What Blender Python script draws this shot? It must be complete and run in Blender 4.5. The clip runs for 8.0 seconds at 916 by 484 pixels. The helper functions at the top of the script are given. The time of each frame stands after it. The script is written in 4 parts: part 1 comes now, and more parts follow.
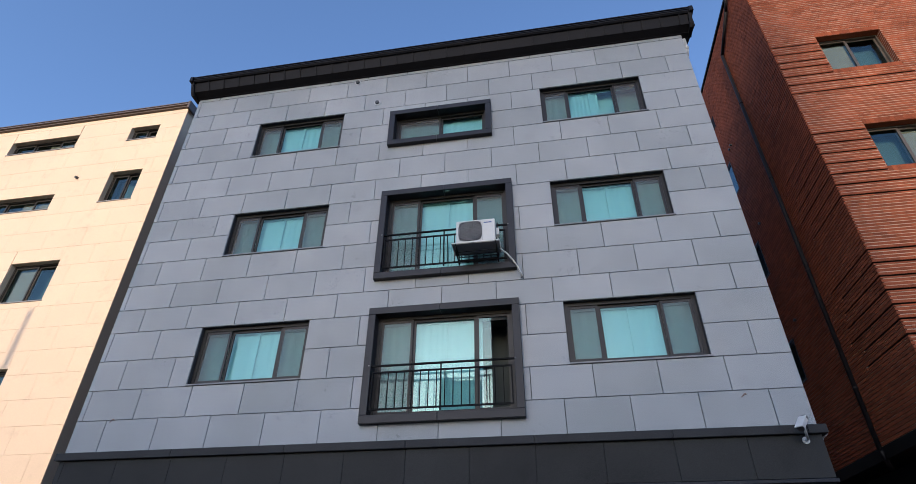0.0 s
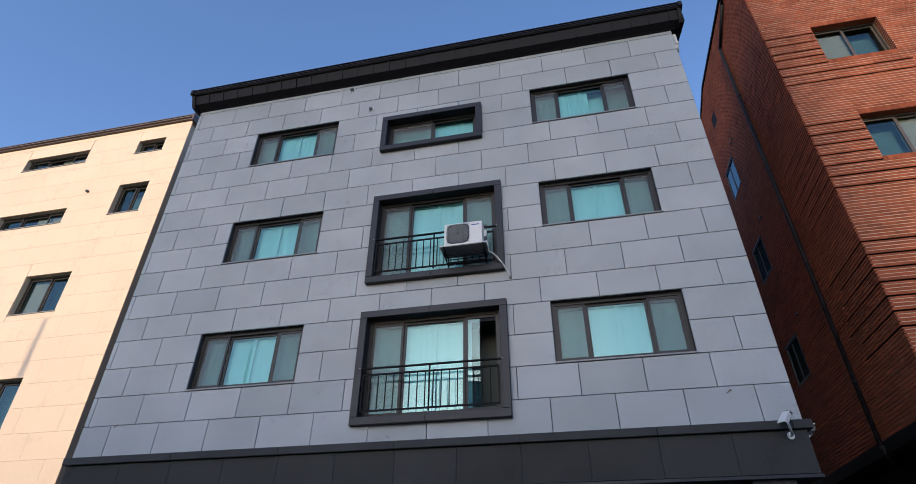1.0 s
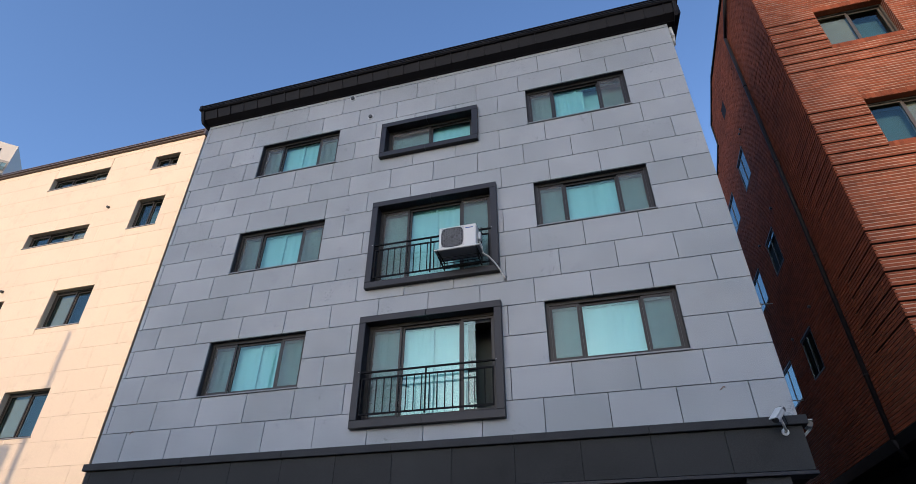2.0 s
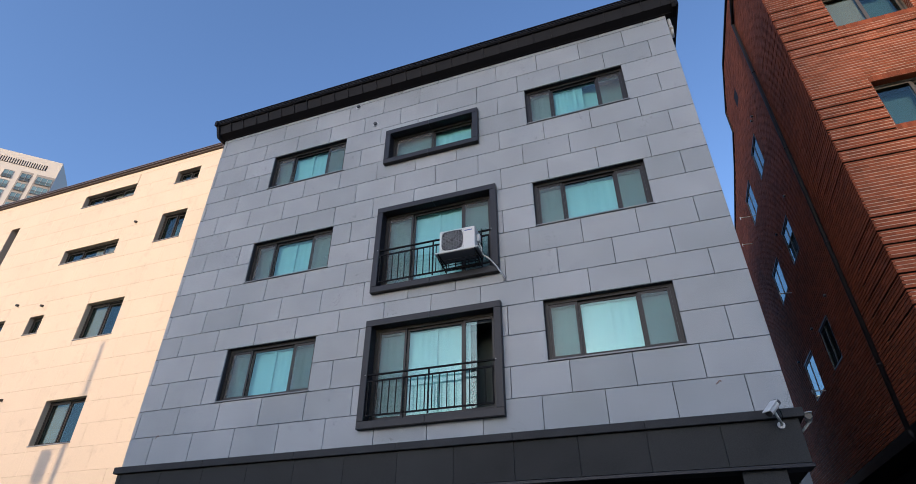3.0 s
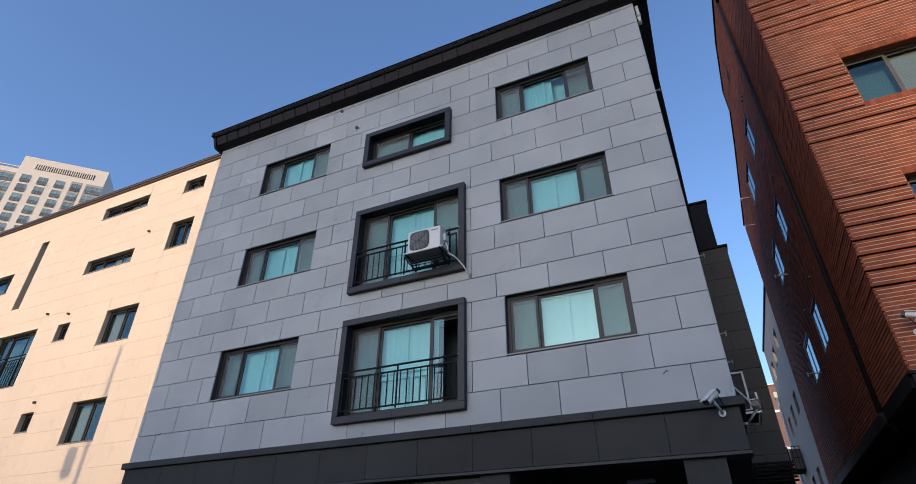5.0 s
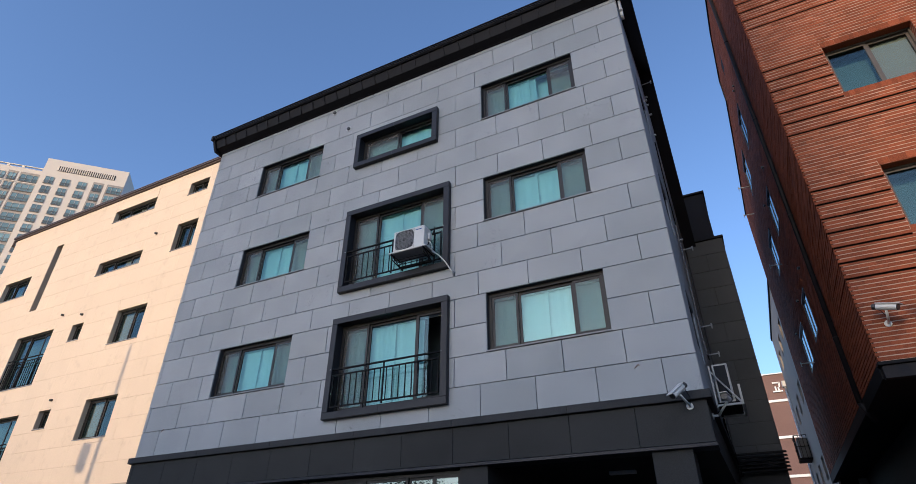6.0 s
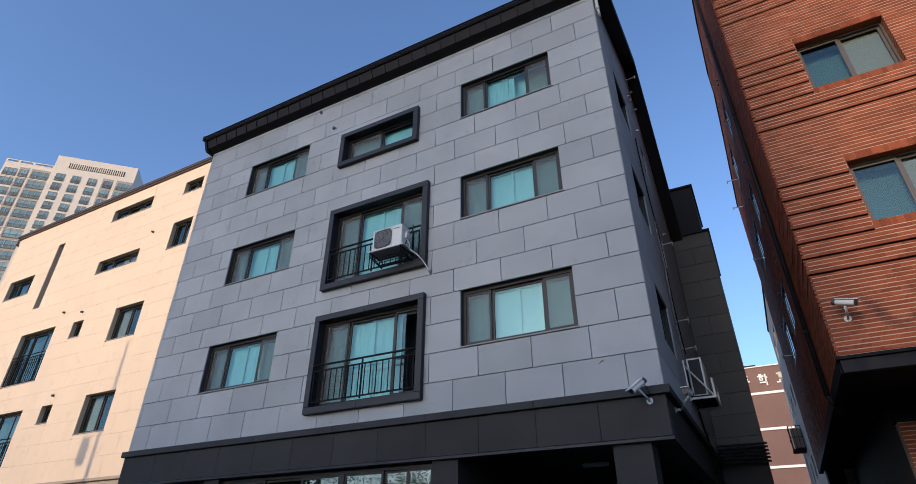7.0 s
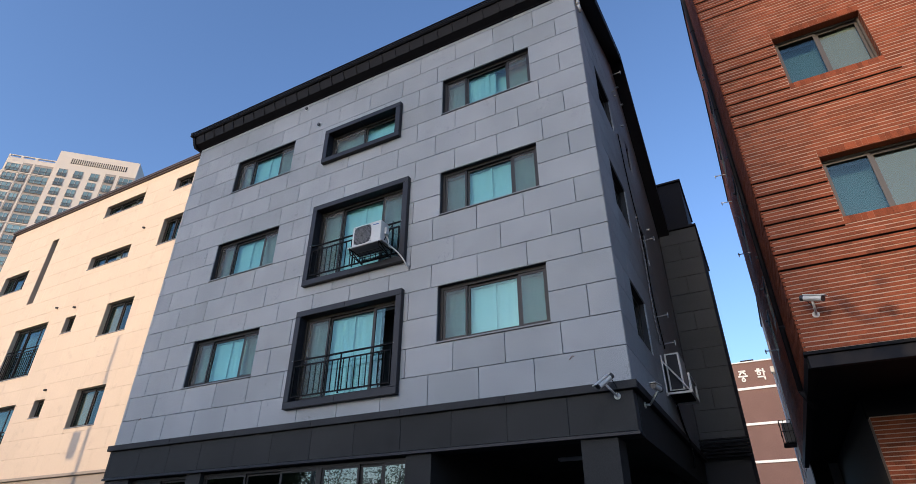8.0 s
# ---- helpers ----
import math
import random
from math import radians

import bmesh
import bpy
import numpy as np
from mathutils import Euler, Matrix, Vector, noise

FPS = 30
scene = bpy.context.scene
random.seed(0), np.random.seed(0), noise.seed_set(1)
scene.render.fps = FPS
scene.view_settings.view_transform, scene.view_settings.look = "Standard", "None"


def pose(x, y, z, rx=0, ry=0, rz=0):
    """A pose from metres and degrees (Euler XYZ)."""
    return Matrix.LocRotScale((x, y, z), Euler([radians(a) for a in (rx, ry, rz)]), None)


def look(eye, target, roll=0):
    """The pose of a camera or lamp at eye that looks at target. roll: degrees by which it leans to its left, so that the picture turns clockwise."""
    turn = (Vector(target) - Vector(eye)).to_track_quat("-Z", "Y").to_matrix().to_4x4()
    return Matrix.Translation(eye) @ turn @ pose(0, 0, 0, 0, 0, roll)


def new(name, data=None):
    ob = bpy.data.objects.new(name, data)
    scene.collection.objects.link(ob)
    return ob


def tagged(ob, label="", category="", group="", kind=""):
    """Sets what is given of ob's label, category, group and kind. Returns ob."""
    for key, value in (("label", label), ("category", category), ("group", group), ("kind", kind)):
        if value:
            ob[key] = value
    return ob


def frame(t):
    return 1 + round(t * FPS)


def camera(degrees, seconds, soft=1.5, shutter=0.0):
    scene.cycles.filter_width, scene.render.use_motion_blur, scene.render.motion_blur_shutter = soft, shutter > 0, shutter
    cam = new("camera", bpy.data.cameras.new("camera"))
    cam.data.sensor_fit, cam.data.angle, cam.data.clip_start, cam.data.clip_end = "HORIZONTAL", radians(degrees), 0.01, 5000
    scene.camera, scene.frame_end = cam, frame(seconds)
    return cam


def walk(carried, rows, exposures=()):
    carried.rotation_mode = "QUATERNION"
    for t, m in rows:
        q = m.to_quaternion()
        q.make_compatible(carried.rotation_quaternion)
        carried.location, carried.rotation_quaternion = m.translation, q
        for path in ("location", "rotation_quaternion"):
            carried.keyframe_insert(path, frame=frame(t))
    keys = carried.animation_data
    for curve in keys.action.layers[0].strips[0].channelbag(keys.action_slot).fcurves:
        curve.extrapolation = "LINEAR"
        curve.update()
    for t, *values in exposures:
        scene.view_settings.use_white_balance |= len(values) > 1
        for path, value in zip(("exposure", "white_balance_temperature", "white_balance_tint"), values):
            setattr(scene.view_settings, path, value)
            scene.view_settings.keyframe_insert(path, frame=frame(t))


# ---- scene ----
cam = camera(79.0, 8.0, soft=0.7)
PATH = [
    (0, (1.327, 0.501, 1.548), (1.04, 2.138, 2.66), 0.4),
    (0.5, (1.661, 0.494, 1.533), (1.339, 2.122, 2.65), 0.4),
    (1, (1.949, 0.49, 1.503), (1.591, 2.111, 2.617), 0.3),
    (1.5, (2.279, 0.531, 1.506), (1.872, 2.14, 2.622), 0.3),
    (3, (3.292, 0.472, 1.479), (2.721, 2.04, 2.581), 0.3),
    (3.5, (3.648, 0.481, 1.495), (3.017, 2.032, 2.589), 0.2),
    (4, (4.023, 0.483, 1.518), (3.357, 2.025, 2.604), 0.2),
    (4.5, (4.395, 0.571, 1.499), (3.713, 2.113, 2.575), 0.2),
    (6, (5.511, 0.682, 1.494), (4.74, 2.208, 2.532), 0.2),
    (6.5, (5.884, 0.719, 1.506), (5.091, 2.243, 2.53), 0.1),
    (7, (6.225, 0.762, 1.499), (5.418, 2.286, 2.511), 0.2),
    (7.5, (6.497, 0.875, 1.494), (5.68, 2.401, 2.495), 0.2),
    (8, (6.711, 0.944, 1.5), (5.889, 2.472, 2.495), 0.3),
]
walk(cam, [(t, look(eye, target, roll)) for t, eye, target, roll in PATH], exposures=((0.0, 0.78, 5450, 15.5), (1.5, 0.70, 5450, 15.5), (3.0, 0.69, 5450, 15.5), (4.5, 0.63, 5450, 15.5), (6.5, 0.59, 5450, 15.5), (8.0, 0.63, 5450, 15.5)))

# ---- world, sun, exposure ----
SUN_SIDE, SUN_HEIGHT = radians(9.5), radians(17)   # low sun behind the camera, a little to the west
world = bpy.data.worlds.new("sky")
scene.world = world
world.use_nodes = True
wn = world.node_tree.nodes
sky = wn.new("ShaderNodeTexSky")
sky.sky_type = "NISHITA"
sky.sun_disc = False
sky.sun_elevation = SUN_HEIGHT
sky.sun_rotation = math.pi + SUN_SIDE
sky.air_density, sky.dust_density, sky.ozone_density = 1.0, 1.2, 1.8
wn["Background"].inputs["Strength"].default_value = 0.15
world.node_tree.links.new(sky.outputs[0], wn["Background"].inputs["Color"])
sun = new("sun", bpy.data.lights.new("sun", "SUN"))
sun.data.energy, sun.data.angle, sun.data.color = 2.10, radians(0.53), (1.0, 0.71, 0.375)
SUN_DIR = Vector((-math.sin(SUN_SIDE) * math.cos(SUN_HEIGHT), -math.cos(SUN_SIDE) * math.cos(SUN_HEIGHT), math.sin(SUN_HEIGHT)))
sun.matrix_world = look((0, 0, 60), Vector((0, 0, 60)) - SUN_DIR)


# ---- materials ----
def mat(name, base, rough=0.6, metal=0.0, vary=0.15, fine=60.0, coarse=1.2, bump=0.15, per_object=0.0, island=0.0, spec=0.5, hue=None, grain=1.0, stain=0.0, marks=0.0):
    """A worn surface: base colour varied at two scales, fine relief, and a spread from piece to piece."""
    m = bpy.data.materials.new(name)
    m.use_nodes = True
    nt = m.node_tree
    n, l = nt.nodes, nt.links
    b = n["Principled BSDF"]
    b.inputs["Roughness"].default_value = rough
    b.inputs["Metallic"].default_value = metal
    b.inputs["Specular IOR Level"].default_value = spec
    geo = n.new("ShaderNodeNewGeometry")
    big, small = n.new("ShaderNodeTexNoise"), n.new("ShaderNodeTexNoise")
    big.inputs["Scale"].default_value, big.inputs["Detail"].default_value = coarse, 6
    small.inputs["Scale"].default_value, small.inputs["Detail"].default_value = fine, 3
    for t in (big, small):
        l.new(geo.outputs["Position"], t.inputs["Vector"])
    add = n.new("ShaderNodeMath")
    add.operation = "MULTIPLY_ADD"
    add.inputs[1].default_value = grain
    l.new(small.outputs["Fac"], add.inputs[0])
    l.new(big.outputs["Fac"], add.inputs[2])
    value = add.outputs[0]
    centre = 0.5 + 0.5 * grain
    for amount, node, socket in ((per_object, "ShaderNodeObjectInfo", "Random"), (island, "ShaderNodeNewGeometry", "Random Per Island")):
        if amount:
            src = n.new(node)
            mul = n.new("ShaderNodeMath")
            mul.operation = "MULTIPLY_ADD"
            mul.inputs[1].default_value = amount
            l.new(src.outputs[socket], mul.inputs[0])
            l.new(value, mul.inputs[2])
            value = mul.outputs[0]
            centre += amount / 2
    ramp = n.new("ShaderNodeMapRange")
    ramp.inputs["From Min"].default_value, ramp.inputs["From Max"].default_value = centre - 1, centre + 1
    l.new(value, ramp.inputs["Value"])
    mix = n.new("ShaderNodeMix")
    mix.data_type = "RGBA"
    lo = [max(0.0, c * (1 - 2.6 * vary)) for c in base]
    hi = [min(1.0, c * (1 + 2.6 * vary)) for c in (hue or base)]
    mix.inputs[6].default_value, mix.inputs[7].default_value = (*lo, 1), (*hi, 1)
    l.new(ramp.outputs[0], mix.inputs[0])
    colour = mix.outputs[2]
    if stain:   # weathered blotches with a ragged edge
        blot, edge, dark = n.new("ShaderNodeTexNoise"), n.new("ShaderNodeMapRange"), n.new("ShaderNodeMix")
        blot.inputs["Scale"].default_value, blot.inputs["Detail"].default_value, blot.inputs["Roughness"].default_value = 2.3, 9, 0.68
        edge.inputs["From Min"].default_value, edge.inputs["From Max"].default_value = 0.56, 0.72
        dark.data_type, dark.blend_type = "RGBA", "MULTIPLY"
        dark.inputs[7].default_value = (1 - stain, 1 - stain * 1.05, 1 - stain, 1)
        l.new(geo.outputs["Position"], blot.inputs["Vector"])
        l.new(blot.outputs["Fac"], edge.inputs["Value"])
        l.new(edge.outputs[0], dark.inputs[0])
        l.new(colour, dark.inputs[6])
        colour = dark.outputs[2]
    if marks:   # sparse squiggly scuffs, gathered in patches
        line, where, edge, zone, both, dark = (n.new(k) for k in ("ShaderNodeTexNoise", "ShaderNodeTexNoise", "ShaderNodeMapRange", "ShaderNodeMapRange", "ShaderNodeMath", "ShaderNodeMix"))
        line.inputs["Scale"].default_value, line.inputs["Detail"].default_value, line.inputs["Distortion"].default_value = 13.0, 4, 1.6
        where.inputs["Scale"].default_value, where.inputs["Detail"].default_value = 1.3, 1
        edge.inputs["From Min"].default_value, edge.inputs["From Max"].default_value = 0.60, 0.64
        zone.inputs["From Min"].default_value, zone.inputs["From Max"].default_value = 0.60, 0.68
        both.operation = "MULTIPLY"
        dark.data_type, dark.blend_type = "RGBA", "MULTIPLY"
        dark.inputs[7].default_value = (1 - marks, 1 - marks, 1 - marks, 1)
        for tex, rng in ((line, edge), (where, zone)):
            l.new(geo.outputs["Position"], tex.inputs["Vector"])
            l.new(tex.outputs["Fac"], rng.inputs["Value"])
        l.new(edge.outputs[0], both.inputs[0])
        l.new(zone.outputs[0], both.inputs[1])
        l.new(both.outputs[0], dark.inputs[0])
        l.new(colour, dark.inputs[6])
        colour = dark.outputs[2]
    l.new(colour, b.inputs["Base Color"])
    if bump:
        bp = n.new("ShaderNodeBump")
        bp.inputs["Strength"].default_value, bp.inputs["Distance"].default_value = bump, 0.01
        l.new(small.outputs["Fac"], bp.inputs["Height"])
        l.new(bp.outputs[0], b.inputs["Normal"])
    return m


def glass_mat(name, tint, gloss=0.1):
    """A flat pane: clear but tinted, with a mirror that grows towards grazing."""
    m = bpy.data.materials.new(name)
    m.use_nodes = True
    n, l = m.node_tree.nodes, m.node_tree.links
    n.remove(n["Principled BSDF"])
    clear, shine, mix, fres = n.new("ShaderNodeBsdfTransparent"), n.new("ShaderNodeBsdfGlossy"), n.new("ShaderNodeMixShader"), n.new("ShaderNodeLayerWeight")
    clear.inputs[0].default_value = (*tint, 1)
    shine.inputs["Roughness"].default_value = 0.0
    shine.inputs["Color"].default_value = (0.8, 0.95, 0.95, 1)
    fres.inputs["Blend"].default_value = 0.5
    rise, a = n.new("ShaderNodeMath"), n.new("ShaderNodeMath")
    rise.operation, rise.inputs[1].default_value = "POWER", 5.0
    a.operation, a.use_clamp = "MULTIPLY_ADD", True
    a.inputs[1].default_value, a.inputs[2].default_value = 0.8, gloss
    l.new(fres.outputs["Facing"], rise.inputs[0])
    l.new(rise.outputs[0], a.inputs[0])
    l.new(a.outputs[0], mix.inputs[0])
    l.new(clear.outputs[0], mix.inputs[1])
    l.new(shine.outputs[0], mix.inputs[2])
    l.new(mix.outputs[0], n["Material Output"].inputs[0])
    return m


GRANITE = mat("grey granite", (0.268, 0.301, 0.302), 0.6, vary=0.18, fine=72, coarse=0.9, bump=0.25, per_object=0.38, hue=(0.296, 0.300, 0.309), grain=2.4, stain=0.08, marks=0.28)
# Dark joint colour, used as well to paint shade inside grooves and hollows.
JOINT_AND_SHADE = mat("dark joint and recess shade", (0.035, 0.035, 0.037), 0.9, vary=0.1)
LEDGE = mat("flamed charcoal stone", (0.031, 0.031, 0.032), 0.65, vary=0.26, spec=0.2, grain=1.8, stain=0.2, fine=60, coarse=1.4, bump=0.12, per_object=0.2)
DARK_GRANITE = mat("dark granite", (0.0275, 0.0272, 0.0262), 0.65, vary=0.27, spec=0.2, grain=1.8, stain=0.2, fine=60, coarse=1.0, bump=0.1, per_object=0.3)
SURROUND = mat("charcoal stone surround", (0.016, 0.0165, 0.021), 0.45, spec=0.28, stain=0.3, vary=0.18, fine=90, coarse=2.5, bump=0.06)
BLACK_METAL = mat("black coated sheet metal", (0.012, 0.0115, 0.014), 0.6, spec=0.15, vary=0.15, fine=20, coarse=1.5, bump=0.05)
FRAME = mat("dark brown aluminium frame", (0.016, 0.0145, 0.0135), 0.45, spec=0.35, vary=0.1, fine=30, coarse=2, bump=0.0)
RAIL = mat("black painted steel", (0.009, 0.009, 0.010), 0.7, spec=0.1, vary=0.1, fine=40, bump=0.03)
BEIGE = mat("beige limestone", (0.60, 0.478, 0.358), 0.75, vary=0.05, stain=0.12, fine=35, coarse=0.8, bump=0.1, per_object=0.25)
BEIGE_JOINT = mat("sand coloured joint", (0.49, 0.395, 0.295), 0.9, vary=0.08)
BROWN_METAL = mat("brown roof trim", (0.075, 0.052, 0.042), 0.45, vary=0.1, fine=20, bump=0.03)
BRICK = mat("red brick", (0.190, 0.051, 0.0215), 0.85, spec=0.2, vary=0.27, fine=55, coarse=1.0, bump=0.35, island=0.6, grain=1.6)
BRICK_ONE = mat("red brick piece", (0.190, 0.051, 0.0215), 0.85, spec=0.2, vary=0.27, fine=55, coarse=1.0, bump=0.35, per_object=0.6, grain=1.6)
MORTAR = mat("pale grey mortar", (0.37, 0.28, 0.22), 0.95, vary=0.12, fine=120, bump=0.3)
CURTAIN = mat("white curtain", (0.585, 0.605, 0.595), 0.9, vary=0.03, fine=8, bump=0.0)
# Near-black wall colour carries the dimness of the unlit rooms.
ROOM = mat("room wall darkened for dimness", (0.07, 0.07, 0.066), 0.9, vary=0.1, bump=0.0)
GLASS = glass_mat("teal tinted glass", (0.73, 0.905, 0.90), 0.05)
GLASS_DIM = glass_mat("grey tinted glass", (0.80, 0.86, 0.85), 0.06)
ASPHALT = mat("asphalt", (0.05, 0.049, 0.047), 0.9, vary=0.2, fine=80, coarse=0.3, bump=0.4)
PALE_WALL = mat("pale painted wall", (0.42, 0.41, 0.39), 0.8, vary=0.06, fine=20, coarse=0.15, bump=0.05)
WHITE_PLASTIC = mat("off-white enamel", (0.54, 0.535, 0.51), 0.35, vary=0.04, fine=20, bump=0.0)


# ---- building blocks ----
def box(bm, x0, y0, z0, x1, y1, z1):
    v = [bm.verts.new((x, y, z)) for x in (x0, x1) for y in (y0, y1) for z in (z0, z1)]
    for f in ((0, 1, 3, 2), (4, 6, 7, 5), (0, 4, 5, 1), (2, 3, 7, 6), (0, 2, 6, 4), (1, 5, 7, 3)):
        bm.faces.new([v[i] for i in f])
    return v


def boxes(*rows):
    bm = bmesh.new()
    for r in rows:
        box(bm, *r)
    return bm


def bevelled(bm, w, segments=2):
    bmesh.ops.bevel(bm, geom=bm.edges[:], offset=w, segments=segments, affect="EDGES", profile=0.5)
    return bm


def tube(bm, a, b, r, sides=10, r2=None):
    a, b = Vector(a), Vector(b)
    m = Matrix.Translation((a + b) / 2) @ (b - a).to_track_quat("Z", "Y").to_matrix().to_4x4()
    bmesh.ops.create_cone(bm, cap_ends=True, segments=sides, radius1=r, radius2=r if r2 is None else r2, depth=(b - a).length, matrix=m)
    return bm


def mesh_of(name, bm, material, smooth=False):
    bmesh.ops.recalc_face_normals(bm, faces=bm.faces[:])
    me = bpy.data.meshes.new(name)
    bm.to_mesh(me)
    bm.free()
    me.materials.append(material)
    if smooth:
        for p in me.polygons:
            p.use_smooth = True
    return me


BASE = {}


def thing(name, at, label, category, group="", kind=""):
    ob = new(name)
    ob.empty_display_size = 0.2
    ob.location = at
    BASE[ob.name] = Vector(at)
    return tagged(ob, label, category, group, kind)


def part(name, bm, material, parent, label="", smooth=False, kind=""):
    """One mesh, in world places, under a thing or under a part of it."""
    ob = new(name, mesh_of(name, bm, material, smooth))
    ob.parent = parent
    if parent.name in BASE:
        ob.matrix_parent_inverse = Matrix.Translation(-BASE[parent.name])
    return tagged(ob, label, kind=kind)


def setting(name, bm, material, label, category):
    return tagged(new(name, mesh_of(name, bm, material)), label, category, kind="structure")


PIECES = {}


def piece(name, size, at, material, parent, chamfer=0.004):
    """A slab that shares its mesh with all alike ones."""
    key = (name, tuple(round(s, 3) for s in size), material.name)
    if key not in PIECES:
        bm = bmesh.new()
        sx, sy, sz = (s / 2 for s in size)
        c = chamfer
        # the face towards -y is chamfered
        ring = [(-sx, -sz), (sx, -sz), (sx, sz), (-sx, sz)]
        inner = [(-sx + c, -sz + c), (sx - c, -sz + c), (sx - c, sz - c), (-sx + c, sz - c)]
        back = [bm.verts.new((x, sy, z)) for x, z in ring]
        mid = [bm.verts.new((x, -sy + c, z)) for x, z in ring]
        top = [bm.verts.new((x, -sy, z)) for x, z in inner]
        for i in range(4):
            j = (i + 1) % 4
            bm.faces.new((back[i], back[j], mid[j], mid[i]))
            bm.faces.new((mid[i], mid[j], top[j], top[i]))
        bm.faces.new(top)
        bm.faces.new(back)
        PIECES[key] = mesh_of(name, bm, material)
    ob = new(name, PIECES[key])
    ob.location = at
    ob.parent = parent
    return ob


def wall_with_openings(bm, x0, x1, z0, z1, y0, y1, holes):
    """A wall in the xz plane, from y0 to y1 thick, with holes (xa, za, xb, zb) through it."""
    xs = sorted({x0, x1, *[h[0] for h in holes], *[h[2] for h in holes]})
    zs = sorted({z0, z1, *[h[1] for h in holes], *[h[3] for h in holes]})
    xs = [x for x in xs if x0 <= x <= x1]
    zs = [z for z in zs if z0 <= z <= z1]

    def solid(i, j):
        if not (0 <= i < len(xs) - 1 and 0 <= j < len(zs) - 1):
            return False
        cx, cz = (xs[i] + xs[i + 1]) / 2, (zs[j] + zs[j + 1]) / 2
        return not any(h[0] < cx < h[2] and h[1] < cz < h[3] for h in holes)

    def quad(*pts):
        bm.faces.new([bm.verts.new(p) for p in pts])

    for i in range(len(xs) - 1):
        for j in range(len(zs) - 1):
            if not solid(i, j):
                continue
            a, b, c, d = xs[i], xs[i + 1], zs[j], zs[j + 1]
            quad((a, y0, c), (b, y0, c), (b, y0, d), (a, y0, d))
            quad((a, y1, c), (a, y1, d), (b, y1, d), (b, y1, c))
            if not solid(i - 1, j):
                quad((a, y0, c), (a, y0, d), (a, y1, d), (a, y1, c))
            if not solid(i + 1, j):
                quad((b, y0, c), (b, y1, c), (b, y1, d), (b, y0, d))
            if not solid(i, j - 1):
                quad((a, y0, c), (a, y1, c), (b, y1, c), (b, y0, c))
            if not solid(i, j + 1):
                quad((a, y0, d), (b, y0, d), (b, y1, d), (a, y1, d))
    bmesh.ops.remove_doubles(bm, verts=bm.verts[:], dist=0.0005)
    return bm


def turned(bm, corner, degrees=90):
    """Turns a wall that was built along x round the upright line through corner."""
    bmesh.ops.rotate(bm, cent=corner, matrix=Matrix.Rotation(radians(degrees), 3, "Z"), verts=bm.verts[:])
    return bm


def cut_courses(x0, x1, z0, z1, wide, high, phase, phase2, holes, z_first=None):
    """Slabs of a running bond: (xa, xb, za, zb) of each piece left beside the holes."""
    out = []
    zf = z0 if z_first is None else z_first
    i = 0
    while zf + i * high < z1 - 0.02:
        za, zb = max(z0, zf + i * high), min(z1, zf + (i + 1) * high)
        ph = phase if i % 2 == 0 else phase2
        k = math.floor((x0 - ph) / wide)
        cuts = [x0]
        while ph + k * wide < x1 - 0.01:
            if ph + k * wide > x0 + 0.01:
                cuts.append(ph + k * wide)
            k += 1
        cuts.append(x1)
        for a, b in zip(cuts, cuts[1:]):
            spans = [(a, b, za, zb)]
            for h in holes:
                rest = []
                for (p, q, r, s) in spans:
                    if h[2] <= p + 0.005 or h[0] >= q - 0.005 or h[3] <= r + 0.005 or h[1] >= s - 0.005:
                        rest.append((p, q, r, s))
                        continue
                    lo, hi = max(r, h[1]), min(s, h[3])
                    if h[0] > p:
                        rest.append((p, min(q, h[0]), r, s))
                    if h[2] < q:
                        rest.append((max(p, h[2]), q, r, s))
                    xa, xb = max(p, h[0]), min(q, h[2])
                    if lo > r:
                        rest.append((xa, xb, r, lo))
                    if hi < s:
                        rest.append((xa, xb, hi, s))
                spans = rest
            out += [s for s in spans if s[1] - s[0] > 0.03 and s[3] - s[2] > 0.03]
        i += 1
    return out


# ---- windows ----
def placed(bm, m):
    if m is not None:
        bmesh.ops.transform(bm, matrix=m, verts=bm.verts[:])
    return bm


